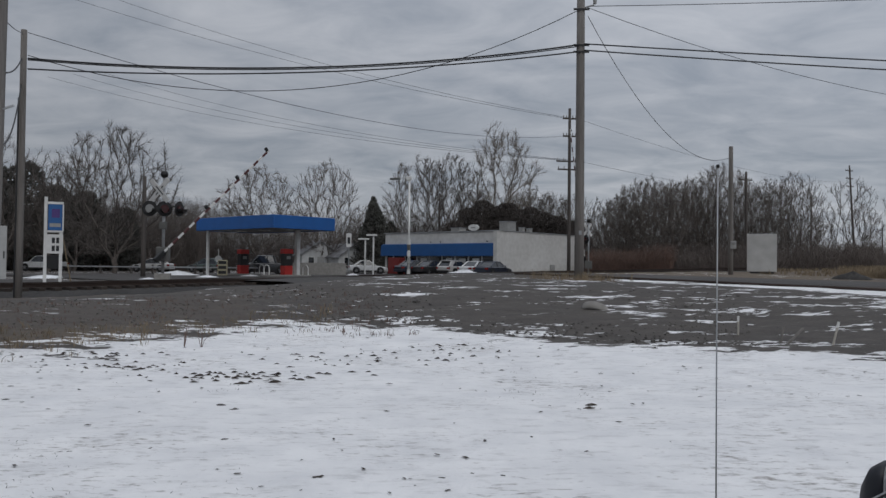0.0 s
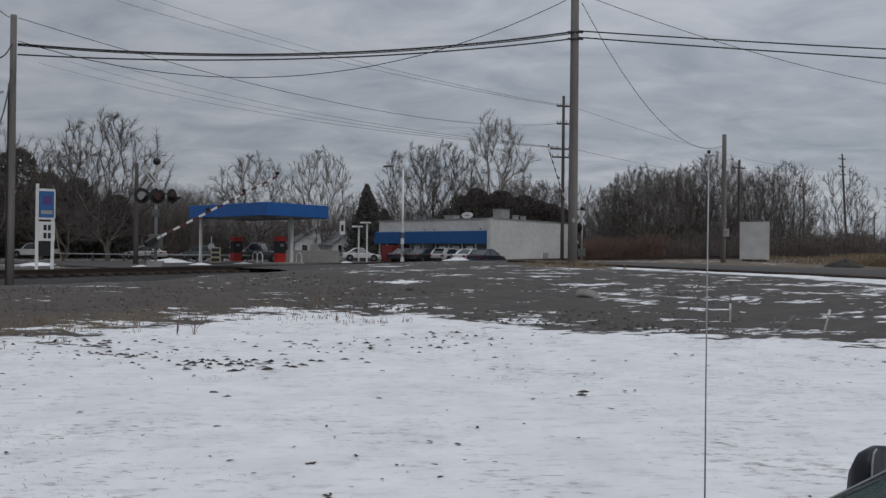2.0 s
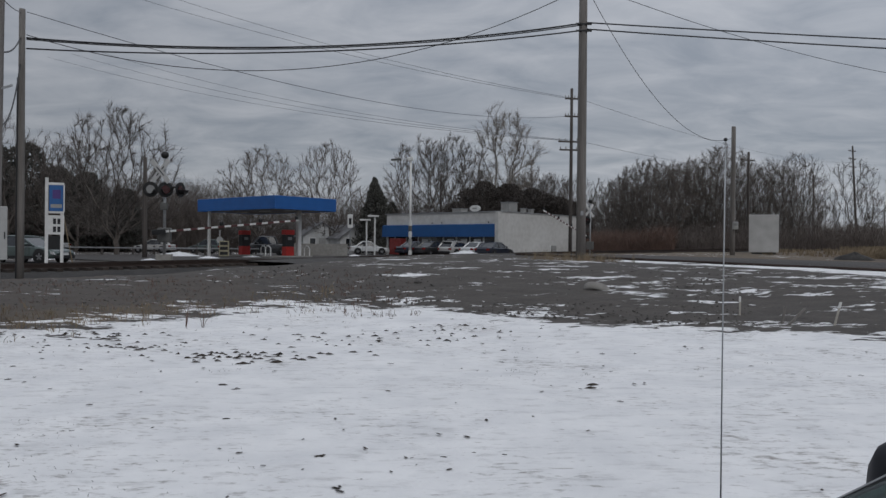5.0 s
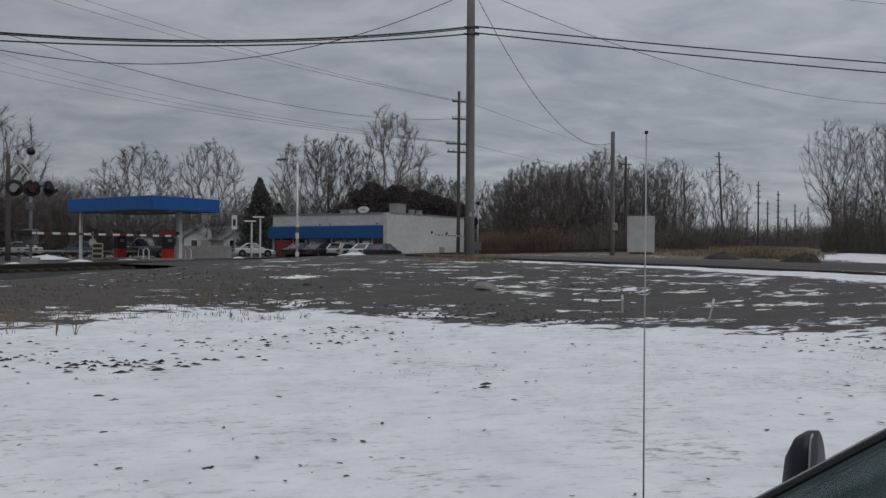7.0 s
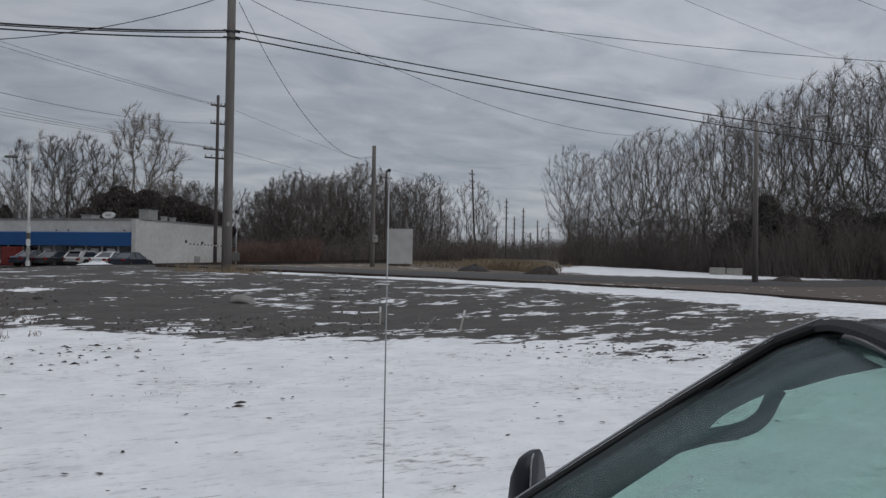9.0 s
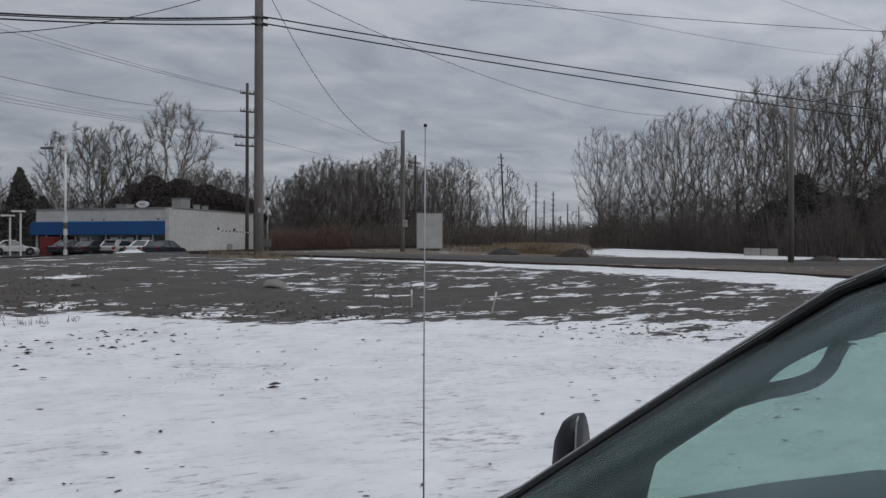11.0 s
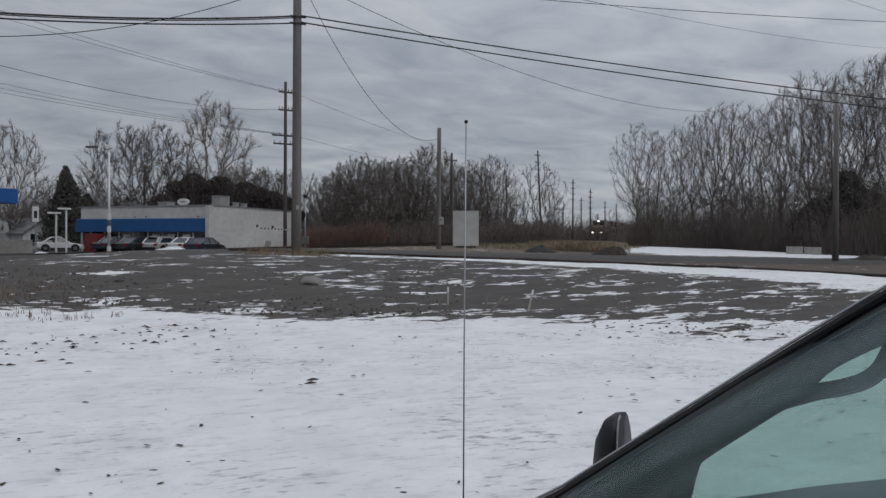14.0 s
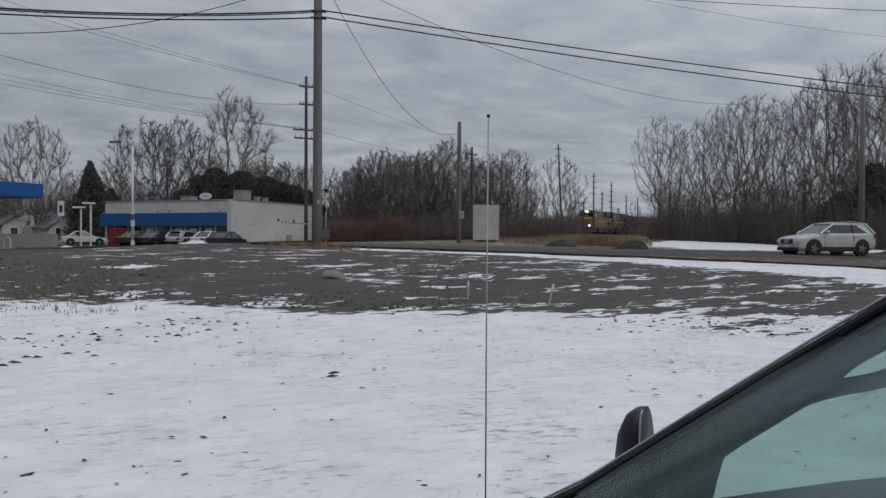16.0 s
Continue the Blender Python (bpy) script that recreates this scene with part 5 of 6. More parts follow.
    gr = part("grille", Form().box(h2 - 0.05, h2 + 0.025, -hw * 0.46, hw * 0.46, hood - 0.44, hood - 0.22), M_BLACK, t)
    part("grille_trim", Form().prism([(h2 + 0.02, hood - 0.22), (h2 + 0.035, hood - 0.22), (h2 + 0.035, hood - 0.40), (h2 + 0.02, hood - 0.40)], -hw * 0.2, hw * 0.2), M_STEEL, gr)
    part("front_bumper", Form().box(h2 - 0.16, h2 + 0.03, -hw * 0.80, hw * 0.80, 0.24, 0.42), M_BLACK if boxy else paint, t, bevel=0.03)
    part("rear_bumper", Form().box(-h2 - 0.04, -h2 + 0.14, -hw * 0.86, hw * 0.86, 0.30, 0.52), M_BLACK if boxy else paint, t, bevel=0.03)
    part("plate_bar", Form().box(h2 + 0.03, h2 + 0.04, -0.2, 0.2, 0.42, 0.52), M_WHITE, t)
    if style == "pickup":
        part("cargo_bed_floor", Form().box(-h2 + 0.15, b1 - 0.1, -hw * 0.8, hw * 0.8, tail, tail + 0.02), M_BLACK, t)
    wheels = []
    tf, rf, sf = wheel_forms(wr, 0.22)
    tm, rm, sm = tf.mesh("tyre", M_TYRE, True), rf.mesh("rim", M_DARK), sf.mesh("spoke_set", M_RIM)
    for x in (fx, rx):
        for s in (-1, 1):
            arch = Form().tube([(x, s * (hw - 0.2), wr + 0.03), (x, s * (hw + 0.006), wr + 0.03)], wr + 0.075, 20)
            part("wheel_arch", arch, M_BLACK, t)
            w = new("wheel")
            w.parent = t
            w.matrix_basis = pose(x, s * (hw - 0.085), wr)
            for nm, me in (("tyre", tm), ("rim", rm), ("spoke", sm)):
                part(nm, me, None, w)
            wheels.append(w)
    return t, wheels


suv, suv_wheels = car("sport_utility_car", pose(31.6, 31.85, 0.8), "silver sport utility car driving along the road", M_CARSILV, 4.65, 1.84, 1.64, 1.12, 1.04, 1.16, 0.37, "suv")
green, green_wheels = car("hatchback_car", pose(-20, 39.8, 0.9), "dull grey-green hatchback stopping at the crossing", M_CARGREEN, 4.3, 1.74, 1.40, 0.90, 0.80, 0.94, 0.32, "hatch")


def parked(b, r, yaw, *args, **kw):
    x, y = away(b, r)
    return car(args[0], pose(x, y, ground_z(x, y) + 0.07, 0, 0, yaw), *args[1:], **kw)


parked(5.55, 88, 8, "sedan_car", "white sedan with dark windows on the forecourt", M_CARWHITE, L=4.5, style="sedan", group="parked cars")
parked(2.05, 81.5, 40, "sedan_car", "dark blue sedan parked before the store", M_CARBLUE, L=4.5, style="sedan", group="parked cars")
parked(0.75, 81, 45, "sedan_car", "black sedan parked before the store", M_CARDARK, L=4.6, style="sedan", group="parked cars")
parked(-1.0, 79.5, 48, "hatchback_car", "silver hatchback parked before the store", M_CARSILV, L=4.3, H=1.5, style="suv", group="parked cars")
parked(-2.6, 78.2, 49, "sedan_car", "white sedan parked before the store", M_CARWHITE, L=4.5, style="sedan", group="parked cars")
parked(-3.75, 77.2, 50, "sedan_car", "dark blue sedan beside the store's corner", M_CARBLUE, L=4.5, style="sedan", group="parked cars")
parked(13.0, 77, 200, "pickup_truck", "dark pickup truck under the fuel canopy", M_CARDARK, L=5.2, WID=1.9, H=1.8, belt=1.1, hood=1.05, tail=1.1, wr=0.38, style="pickup", group="parked cars")
parked(27.3, 97, 172, "pickup_truck", "white pickup truck parked behind the price sign", M_CARWHITE, L=5.0, WID=1.85, H=1.65, belt=1.02, hood=0.98, tail=1.02, wr=0.36, style="pickup", group="parked cars")
parked(20.6, 92, 175, "sedan_car", "silver car parked in the snowy yard", M_CARSILV, L=4.5, style="sedan", group="parked cars")
parked(17.0, 90, 160, "hatchback_car", "dark green car parked in the yard", M_CARGREEN, L=4.3, H=1.5, style="hatch", group="parked cars")


# ---- the car beside the camera: x forward, y to its far side mirrored, z up ----
M_MIRROR = mat("dark_navy_plastic", (0.012, 0.014, 0.022), 0.5, scale=6)


def own_car():
    t = thing("dark_sedan", pose(0, 0, 0, 0, 0, 135), "dark grey sedan with a green-tinted windscreen and whip aerial", "car")
    # local x = forward; local y = left, so the far side is at y = -s
    def P(fwd, s, z):
        return Vector((fwd, -s, z))
    pil = [(0.72, 1.50, 0.90), (0.455, 1.47, 1.068), (0.265, 1.47, 1.212), (0.074, 1.465, 1.354), (-0.082, 1.44, 1.468), (-0.155, 1.40, 1.505)]
    C = 0.80
    near = [(f_, 2 * C - s_, z_) for f_, s_, z_ in pil]
    for line, nm in ((pil, 1), (near, -1)):
        rings = []
        for f_, s_, z_ in line:
            o = nm
            rings.append([P(f_, s_ + 0.012 * o, z_ + 0.004), P(f_ - 0.01, s_ + 0.04 * o, z_ - 0.012), P(f_ - 0.05, s_ + 0.045 * o, z_ - 0.04), P(f_ - 0.055, s_ + 0.01 * o, z_ - 0.035), P(f_ - 0.02, s_ - 0.02 * o, z_ - 0.018), P(f_ - 0.008, s_ - 0.024 * o, z_ - 0.004)])
        part("windscreen_pillar", Form().loft(rings), M_CARDARK, t, "dark painted windscreen pillar", smooth=True)
        g = Form().tube([P(f_ + 0.004, s_ - 0.026 * nm, z_ - 0.002) for f_, s_, z_ in line], 0.007, 6)
        part("windscreen_seal", g, M_DARK, t)
        part("drip_strip", Form().tube([P(f_ + 0.002, s_ + 0.016 * nm, z_ + 0.006) for f_, s_, z_ in line], 0.0028, 5), M_STEEL, t, "thin bright drip strip along the pillar")
    # windscreen: a thin curved pane between the pillars
    outer, inner = [], []
    for row, ((f_, s_, z_), (fn, sn, zn)) in enumerate(zip(pil, near)):
        ro, ri = [], []
        bulge = 0.075 - 0.0135 * row
        for k in range(13):
            q = k / 12
            bow = 4 * q * (1 - q)
            s = (s_ - 0.03) + ((sn + 0.03) - (s_ - 0.03)) * q
            ro.append(P(f_ - 0.012 + bulge * bow, s, z_ - 0.008 + 0.020 * bow))
            ri.append(P(f_ - 0.0155 + bulge * bow, s, z_ - 0.0122 + 0.020 * bow))
        outer.append(ro), inner.append(ri)
    g = Form()
    n = 13
    for rows, flip in ((outer, False), (inner, True)):
        i = len(g.v)
        for r in rows:
            g.v += [tuple(p) for p in r]
        for a in range(len(rows) - 1):
            for b in range(n - 1):
                q = (i + a * n + b, i + a * n + b + 1, i + (a + 1) * n + b + 1, i + (a + 1) * n + b)
                g.f.append(q[::-1] if flip else q)
    off = len(outer) * n
    edge = [b for b in range(n)] + [a * n + n - 1 for a in range(1, len(outer))] + [(len(outer) - 1) * n + b for b in range(n - 2, -1, -1)] + [a * n for a in range(len(outer) - 2, 0, -1)]
    for a, b in zip(edge, edge[1:] + edge[:1]):
        g.f.append((a, b, b + off, a + off))
    ws = part("windscreen", g, M_GLASS, t, "green-tinted laminated windscreen", smooth=False)
    ws.visible_shadow = False
    # roof
    rings = []
    for fr, zr in ((-0.150, 1.494), (-0.19, 1.506), (-0.45, 1.52), (-0.9, 1.525), (-1.35, 1.50), (-1.6, 1.46)):
        rings.append([P(fr + (0.008 * (1 - ((s - C) / 0.59) ** 2) if fr > -0.4 else 0), s, zr + 0.034 * (1 - ((s - C) / 0.6) ** 2)) for s in [C + 0.62 * (-1 + 2 * k / 14) for k in range(15)]])
    low = [[v - Vector((0, 0, 0.03)) for v in r] for r in rings]
    part("roof", Form().loft([r + l[::-1] for r, l in zip(rings, low)]), M_CARDARK, t, "dark grey metallic roof panel", smooth=True)
    part("roof_seal", Form().tube([v + Vector((0.008, 0, 0.002)) for v in rings[0]], 0.009, 6), M_DARK, t)
    # far side: door frame trim seen through the windscreen
    S = 1.435
    up = [(0.46, 1.06), (0.285, 1.193), (0.185, 1.268), (0.10, 1.333), (0.025, 1.390), (-0.052, 1.450), (-0.135, 1.485), (-0.30, 1.495), (-0.55, 1.495)]
    lo = [(0.225, 1.06), (0.205, 1.148), (0.187, 1.173), (0.118, 1.228), (0.045, 1.286), (0.0, 1.335), (-0.07, 1.378), (-0.12, 1.392), (-0.20, 1.430)]
    def eased(line, m=5):
        """The same line, drawn round its corners."""
        out = []
        for k in range(len(line) - 1):
            p = [Vector(line[max(0, min(len(line) - 1, k + d))]) for d in (-1, 0, 1, 2)]
            for j in range(m):
                q = j / m
                out.append(tuple(0.5 * (2 * p[1] + (p[2] - p[0]) * q + (2 * p[0] - 5 * p[1] + 4 * p[2] - p[3]) * q * q + (3 * p[1] - p[0] - 3 * p[2] + p[3]) * q ** 3)))
        return out + [tuple(line[-1])]

    up, lo = eased(up), eased(lo)
    band = Form()
    for d in (0.0, 0.03):
        band.v += [tuple(P(f_, S + d, z_)) for f_, z_ in up] + [tuple(P(f_, S + d, z_)) for f_, z_ in lo]
    k = len(up)
    for a in range(k - 1):
        band.f.append((a, a + 1, k + a + 1, k + a))
        band.f.append((2 * k + a, 3 * k + a, 3 * k + a + 1, 2 * k + a + 1))
        band.f.append((k + a, k + a + 1, 3 * k + a + 1, 3 * k + a))
    part("door_frame_trim", band, M_TRIM, t, "dark grey headliner and pillar trim")
    part("grab_handle", Form().tube([P(f_, S - 0.012, z_) for f_, z_ in eased(((0.105, 1.262), (0.072, 1.281), (0.042, 1.293), (0.02, 1.301), (-0.013, 1.310), (-0.045, 1.324), (-0.066, 1.345), (-0.078, 1.372), (-0.088, 1.39)), 3)], 0.0135, 10), M_TRIM, t, "curved dark grab handle over the door", smooth=True)
    back = Form().box(-0.62, -0.52, -(S + 0.03), -(S - 0.05), 0.98, 1.47)
    part("centre_pillar", back, M_TRIM, t)
    part("rear_door_trim", Form().box(-1.5, -0.62, -(S + 0.06), -(S + 0.0), 0.98, 1.47), M_WINDOW, t)
    part("door_sill", Form().prism([(0.42, 0.96), (0.30, 1.035), (0.02, 1.118), (-0.15, 1.160), (-0.5, 1.18), (-0.62, 1.18), (-0.62, 0.5), (0.42, 0.5)], -(S + 0.10), -(S - 0.05)), M_TRIM, t, "dark teal door top")
    part("dashboard", Form().loft([[P(f_, s, z_) for f_, z_ in ((0.66, 0.90), (0.45, 0.965), (0.15, 0.94), (0.0, 0.86), (0.02, 0.6), (0.66, 0.6))] for s in (0.16, 0.5, 0.9, 1.3, 1.42)]), M_DARK, t, smooth=False)
    for s in (0.45, 1.15):
        st = part("front_seat", Form().box(-0.95, -0.4, -(s + 0.25), -(s - 0.25), 0.35, 0.6), M_TRIM, t, bevel=0.05)
        part("seat_back", Form().box(-1.05, -0.9, -(s + 0.24), -(s - 0.24), 0.6, 1.15), M_TRIM, st, bevel=0.05)
        part("headrest", Form().box(-1.03, -0.94, -(s + 0.12), -(s - 0.12), 1.18, 1.34), M_TRIM, st, bevel=0.04)
    # lower body, mostly out of view
    def ring(x, w, z0, z1):
        return [P(x, C + y * w, z) for y, z in ((0.9, z0), (1.0, z0 + 0.15), (1.0, z1 - 0.12), (0.93, z1 - 0.02), (0.5, z1), (-0.5, z1), (-0.93, z1 - 0.02), (-1.0, z1 - 0.12), (-1.0, z0 + 0.15), (-0.9, z0))]
    part("bonnet", Form().loft([ring(2.05, 0.70, 0.35, 0.62), ring(1.9, 0.80, 0.25, 0.72), ring(1.4, 0.87, 0.22, 0.82), ring(0.9, 0.89, 0.22, 0.885), ring(0.66, 0.89, 0.22, 0.905)]), M_CARDARK, t, smooth=False, bevel=0.02)
    for s in (C - 0.87, C + 0.87):
        part("door_panel", Form().box(-1.9, 0.66, -s - 0.04, -s + 0.04, 0.24, 0.955), M_CARDARK, t, bevel=0.03)
    part("boot", Form().loft([ring(-1.9, 0.88, 0.22, 0.98), ring(-2.3, 0.86, 0.24, 0.96), ring(-2.65, 0.78, 0.35, 0.86)]), M_CARDARK, t, bevel=0.02)
    part("rear_window", Form().loft([[P(-1.58, C - 0.58, 1.46), P(-1.58, C + 0.58, 1.46), P(-2.15, C + 0.68, 0.97), P(-2.15, C - 0.68, 0.97)], [P(-1.6, C - 0.58, 1.45), P(-1.6, C + 0.58, 1.45), P(-2.17, C + 0.68, 0.96), P(-2.17, C - 0.68, 0.96)]]), M_WINDOW, t)
    part("floor_pan", Form().box(-1.9, 0.66, -(C + 0.8), -(C - 0.8), 0.2, 0.26), M_DARK, t)
    tf, rf, sf = wheel_forms(0.32, 0.21)
    tm, rm, sm = tf.mesh("tyre", M_TYRE, True), rf.mesh("rim", M_DARK), sf.mesh("spoke_set", M_RIM)
    for x in (1.35, -1.4):
        for s in (C - 0.82, C + 0.82):
            w = new("wheel"); w.parent = t
            w.matrix_basis = pose(x, -s, 0.32)
            for nm, me in (("tyre", tm), ("rim", rm), ("spoke", sm)):
                part(nm, me, None, w)
    # far door mirror: swept housing, upright inner edge, slanting outer edge
    outline = [(-0.118, -0.10), (-0.108, -0.05), (-0.093, 0.0), (-0.071, 0.042), (-0.045, 0.070), (-0.016, 0.086), (0.022, 0.092), (0.058, 0.092), (0.076, 0.086), (0.086, 0.066), (0.090, 0.03), (0.094, -0.02), (0.097, -0.07), (0.098, -0.10)]
    rings = []
    for a, k in ((0.034, 0.50), (0.026, 0.72), (0.008, 0.92), (-0.010, 0.99), (-0.026, 1.0)):
        rings.append([P(0.425 + a, 1.788 - w * k, 0.972 + (h + 0.1) * k) for w, h in outline])
    mir = part("door_mirror", Form().loft(rings), M_MIRROR, t, "dark navy swept door mirror housing", smooth=True)
    part("mirror_rim", Form().tube([P(0.397, 1.788 - w, 1.072 + h) for w, h in outline[7:]], 0.0022, 5), M_STEEL, mir, "thin pale rim of the mirror")
    part("mirror_stalk", Form().box(0.36, 0.44, -1.74, -1.62, 0.99, 1.04), M_DARK, mir)
    # aerial
    ax, ay = 0.70, 1.585
    an = part("aerial_whip", Form().tube([P(ax, ay - 0.004, 0.90), P(ax + 0.002, ay, 1.3), P(ax, ay, 1.79)], [0.0019, 0.0016, 0.0014], 6), M_STEEL, t, "thin steel whip aerial", smooth=True)
    part("aerial_tip", Form().ball(P(ax, ay, 1.795), 0.0045, 8), M_BLACK, an)
    part("aerial_base", Form().tube([P(ax, ay, 0.86), P(ax, ay, 0.91)], [0.016, 0.008], 8), M_BLACK, an)
    return t


own_car()


# ---- train ----
def locomotive(m, label):
    """Six-axle road switcher, nose along +x, rail head at z = 0."""
    t = thing("locomotive", m, label, "locomotive", "train")
    part("frame", Form().box(-22, -0.4, -1.5, 1.5, 1.1, 1.55), M_LOCOGREY, t)
    part("long_hood", Form().box(-21.0, -5.6, -0.95, 0.95, 1.55, 4.35), M_LOCO, t, "yellow engine hood", bevel=0.06)
    part("hood_roof", Form().box(-20.8, -5.6, -0.85, 0.85, 4.35, 4.6), M_LOCOGREY, t)
    part("radiator", Form().box(-20.9, -16.5, -1.45, 1.45, 3.6, 4.7), M_LOCOGREY, t, bevel=0.05)
    cab = part("cab", Form().prism([(-5.6, 1.55), (-2.6, 1.55), (-2.6, 3.5), (-2.9, 4.45), (-5.6, 4.55)], -1.52, 1.52), M_LOCO, t, "yellow driver's cab")
    part("cab_roof", Form().box(-5.8, -2.75, -1.5, 1.5, 4.5, 4.66), M_LOCOGREY, cab)
    for s in (-0.75, 0.75):
        part("windscreen", Form().box(-2.74, -2.60, s - 0.5, s + 0.5, 3.55, 4.15), M_WINDOW, cab)
    for s in (-1, 1):
        part("side_window", Form().box(-4.9, -3.4, s * 1.53 - 0.01, s * 1.53 + 0.01, 3.3, 4.0), M_WINDOW, cab)
    nose = part("nose", Form().prism([(-2.6, 1.55), (-0.75, 1.55), (-0.8, 2.9), (-2.6, 3.4)], -1.15, 1.15), M_LOCO, t, "yellow short nose")
    part("nose_stripe", Form().box(-0.75, -0.72, -0.9, 0.9, 1.9, 2.3), M_LOCOGREY, nose)
    part("pilot", Form().prism([(-0.6, 0.12), (-0.05, 0.12), (-0.25, 1.5), (-0.6, 1.5)], -1.45, 1.45), M_LOCOGREY, t, "dark snow plough pilot")
    part("coupler", Form().box(-0.2, 0.35, -0.15, 0.15, 0.75, 1.05), M_BLACK, t)
    part("headlight_housing", Form().box(-2.8, -2.62, -0.32, 0.32, 4.28, 4.6), M_BLACK, t)
    for s in (-0.14, 0.14):
        part("headlight", Form().tube([(-2.62, s, 4.44), (-2.57, s, 4.44)], 0.12, 12), M_TRAINLAMP, t, "lit white headlight")
    for s in (-1.0, 1.0):
        part("ditch_light", Form().tube([(-0.25, s, 1.68), (-0.2, s, 1.68)], 0.13, 12), M_TRAINLAMP, t, "lit white ditch light")
        part("handrail", Form().tube([(-21.5, s * 1.45, 2.55), (-5.8, s * 1.45, 2.55)], 0.03, 5), M_WHITE, t)
    part("fuel_tank", Form().box(-13.6, -8.6, -1.3, 1.3, 0.35, 1.1), M_LOCOGREY, t, bevel=0.1)
    for c in (-4.6, -17.4):
        b = part("bogie", Form().box(c - 2.4, c + 2.4, -1.2, 1.2, 0.45, 0.95), M_LOCOGREY, t)
        for k in (-1.7, 0, 1.7):
            for s in (-0.75, 0.75):
                part("bogie_wheel", Form().tube([(c + k, s - 0.07, 0.5), (c + k, s + 0.07, 0.5)], 0.5, 16), M_RAIL, b)
    return t


M_TRAINLAMP = mat("lit_train_lamp", (0.9, 0.9, 0.85), 0.2, emit=(1.0, 0.96, 0.86), power=9.0)
loco = locomotive(pose(0, 0, 0), "yellow and grey diesel locomotive with lit headlights leading a train")
loco2 = copy_thing(loco, pose(0, 0, 0))
for o in loco2.children_recursive:
    if o.name.startswith(("headlight.", "ditch_light")):
        o.data = o.data.copy()
        o.data.materials[0] = M_LENS_G
tagged(loco2, "second yellow and grey diesel locomotive of the train")


def box_wagon():
    t = thing("freight_wagon", pose(0, 0, 0), "dark covered freight wagon behind the locomotives", "wagon", "train")
    part("body", Form().box(-17.5, -0.8, -1.5, 1.5, 1.15, 4.4), M_WAGON, t, bevel=0.08)
    part("underframe", Form().box(-18, -0.3, -1.3, 1.3, 0.85, 1.15), M_LOCOGREY, t)
    for k in range(9):
        for s in (-1, 1):
            part("side_rib", Form().box(-17 + k * 1.95, -16.85 + k * 1.95, s * 1.5 - 0.06, s * 1.5 + 0.06, 1.2, 4.3), M_WAGON, t)
    for c in (-3, -15.3):
        b = part("bogie", Form().box(c - 1.4, c + 1.4, -1.15, 1.15, 0.4, 0.85), M_LOCOGREY, t)
        for k in (-0.9, 0.9):
            for s in (-0.75, 0.75):
                part("bogie_wheel", Form().tube([(c + k, s - 0.07, 0.45), (c + k, s + 0.07, 0.45)], 0.45, 14), M_RAIL, b)
    return t


M_WAGON = mat("dull_brown_wagon_paint", (0.075, 0.06, 0.052), 0.8, col2=(0.04, 0.034, 0.03), scale=1.0)
wagons = [box_wagon()]
for k in range(5):
    wagons.append(copy_thing(wagons[0], pose(0, 0, 0)))


# ---- ground clutter ----
def lump(name, x, y, r, h, material, label, category, seed, squash=1.0, yaw=0, sink=0.1, group="", rough=0.25):
    """An uneven heap resting on the ground."""
    rnd = random.Random(seed)
    f = Form()
    n, k = 22, 7
    o = rnd.uniform(0, 50)
    rings = []
    for i in range(k):
        s = i / (k - 1)
        ring = []
        for j in range(n):
            a = 2 * math.pi * j / n
            q = 1 + rough * noise.noise((math.cos(a) * 1.3 + o, math.sin(a) * 1.3, s * 2))
            rr = r * (1 - s) ** 0.8 * q + 0.01
            z = h * (s ** 0.75) * (1 + rough * noise.noise((math.cos(a) * 2 + o, math.sin(a) * 2, s * 3 + 7)))
            ring.append((rr * math.cos(a), rr * math.sin(a) * squash, z - sink))
        rings.append(ring)
    f.loft(rings)
    return solid(name, f, material, label, category, group, m=pose(x, y, ground_z(x, y), 0, 0, yaw), smooth=True)


lump("soil_heap", 24.4, 37.4, 1.3, 0.55, M_SOIL, "dark brown heap of dug soil with snow streaks", "soil heap", 1, 0.6, 10, rough=0.5)
lump("gravel_heap", 20.95, 39.5, 1.15, 0.52, M_BALLAST, "low grey heap of gravel beside the railway", "gravel heap", 2, 0.8)
lump("soil_heap", 40.2, 34.2, 1.7, 0.5, M_SOIL, "low dark heap of soil and snow beside the street lamp", "soil heap", 4, 0.6)
for b, r, w, h, seed in ((-1.5, 69, 2.6, 0.8, 11), (20.8, 52, 1.1, 0.26, 12), (27.2, 58, 1.7, 0.32, 13), (10.0, 60, 1.3, 0.22, 14), (14.0, 66, 1.2, 0.28, 15), (17.0, 60, 1.3, 0.3, 16), (6.6, 66, 1.3, 0.4, 17), (19.0, 70, 2.4, 0.5, 18)):
    x, y = away(b, r)
    lump("snow_pile", x, y, w, h, M_SNOW, "pile of ploughed snow at the edge of the yard", "snow pile", seed, 0.6, b, group="snow piles")
for k in range(2):
    x, y = away(-45.2 - 1.1 * k, 71.5)
    bl = thing("concrete_block", pose(x, y, ground_z(x, y), 0, 0, -48), "pale concrete barrier block at the edge of the wood", "concrete block", "concrete blocks")
    part("block", Form().box(-0.65, 0.65, -0.4, 0.4, -0.1, 0.62), M_CONC, bl, bevel=0.04)
    part("lifting_eye", Form().tube([(-0.1, 0, 0.6), (-0.06, 0, 0.7), (0.06, 0, 0.7), (0.1, 0, 0.6)], 0.02, 5), M_RAIL, bl)


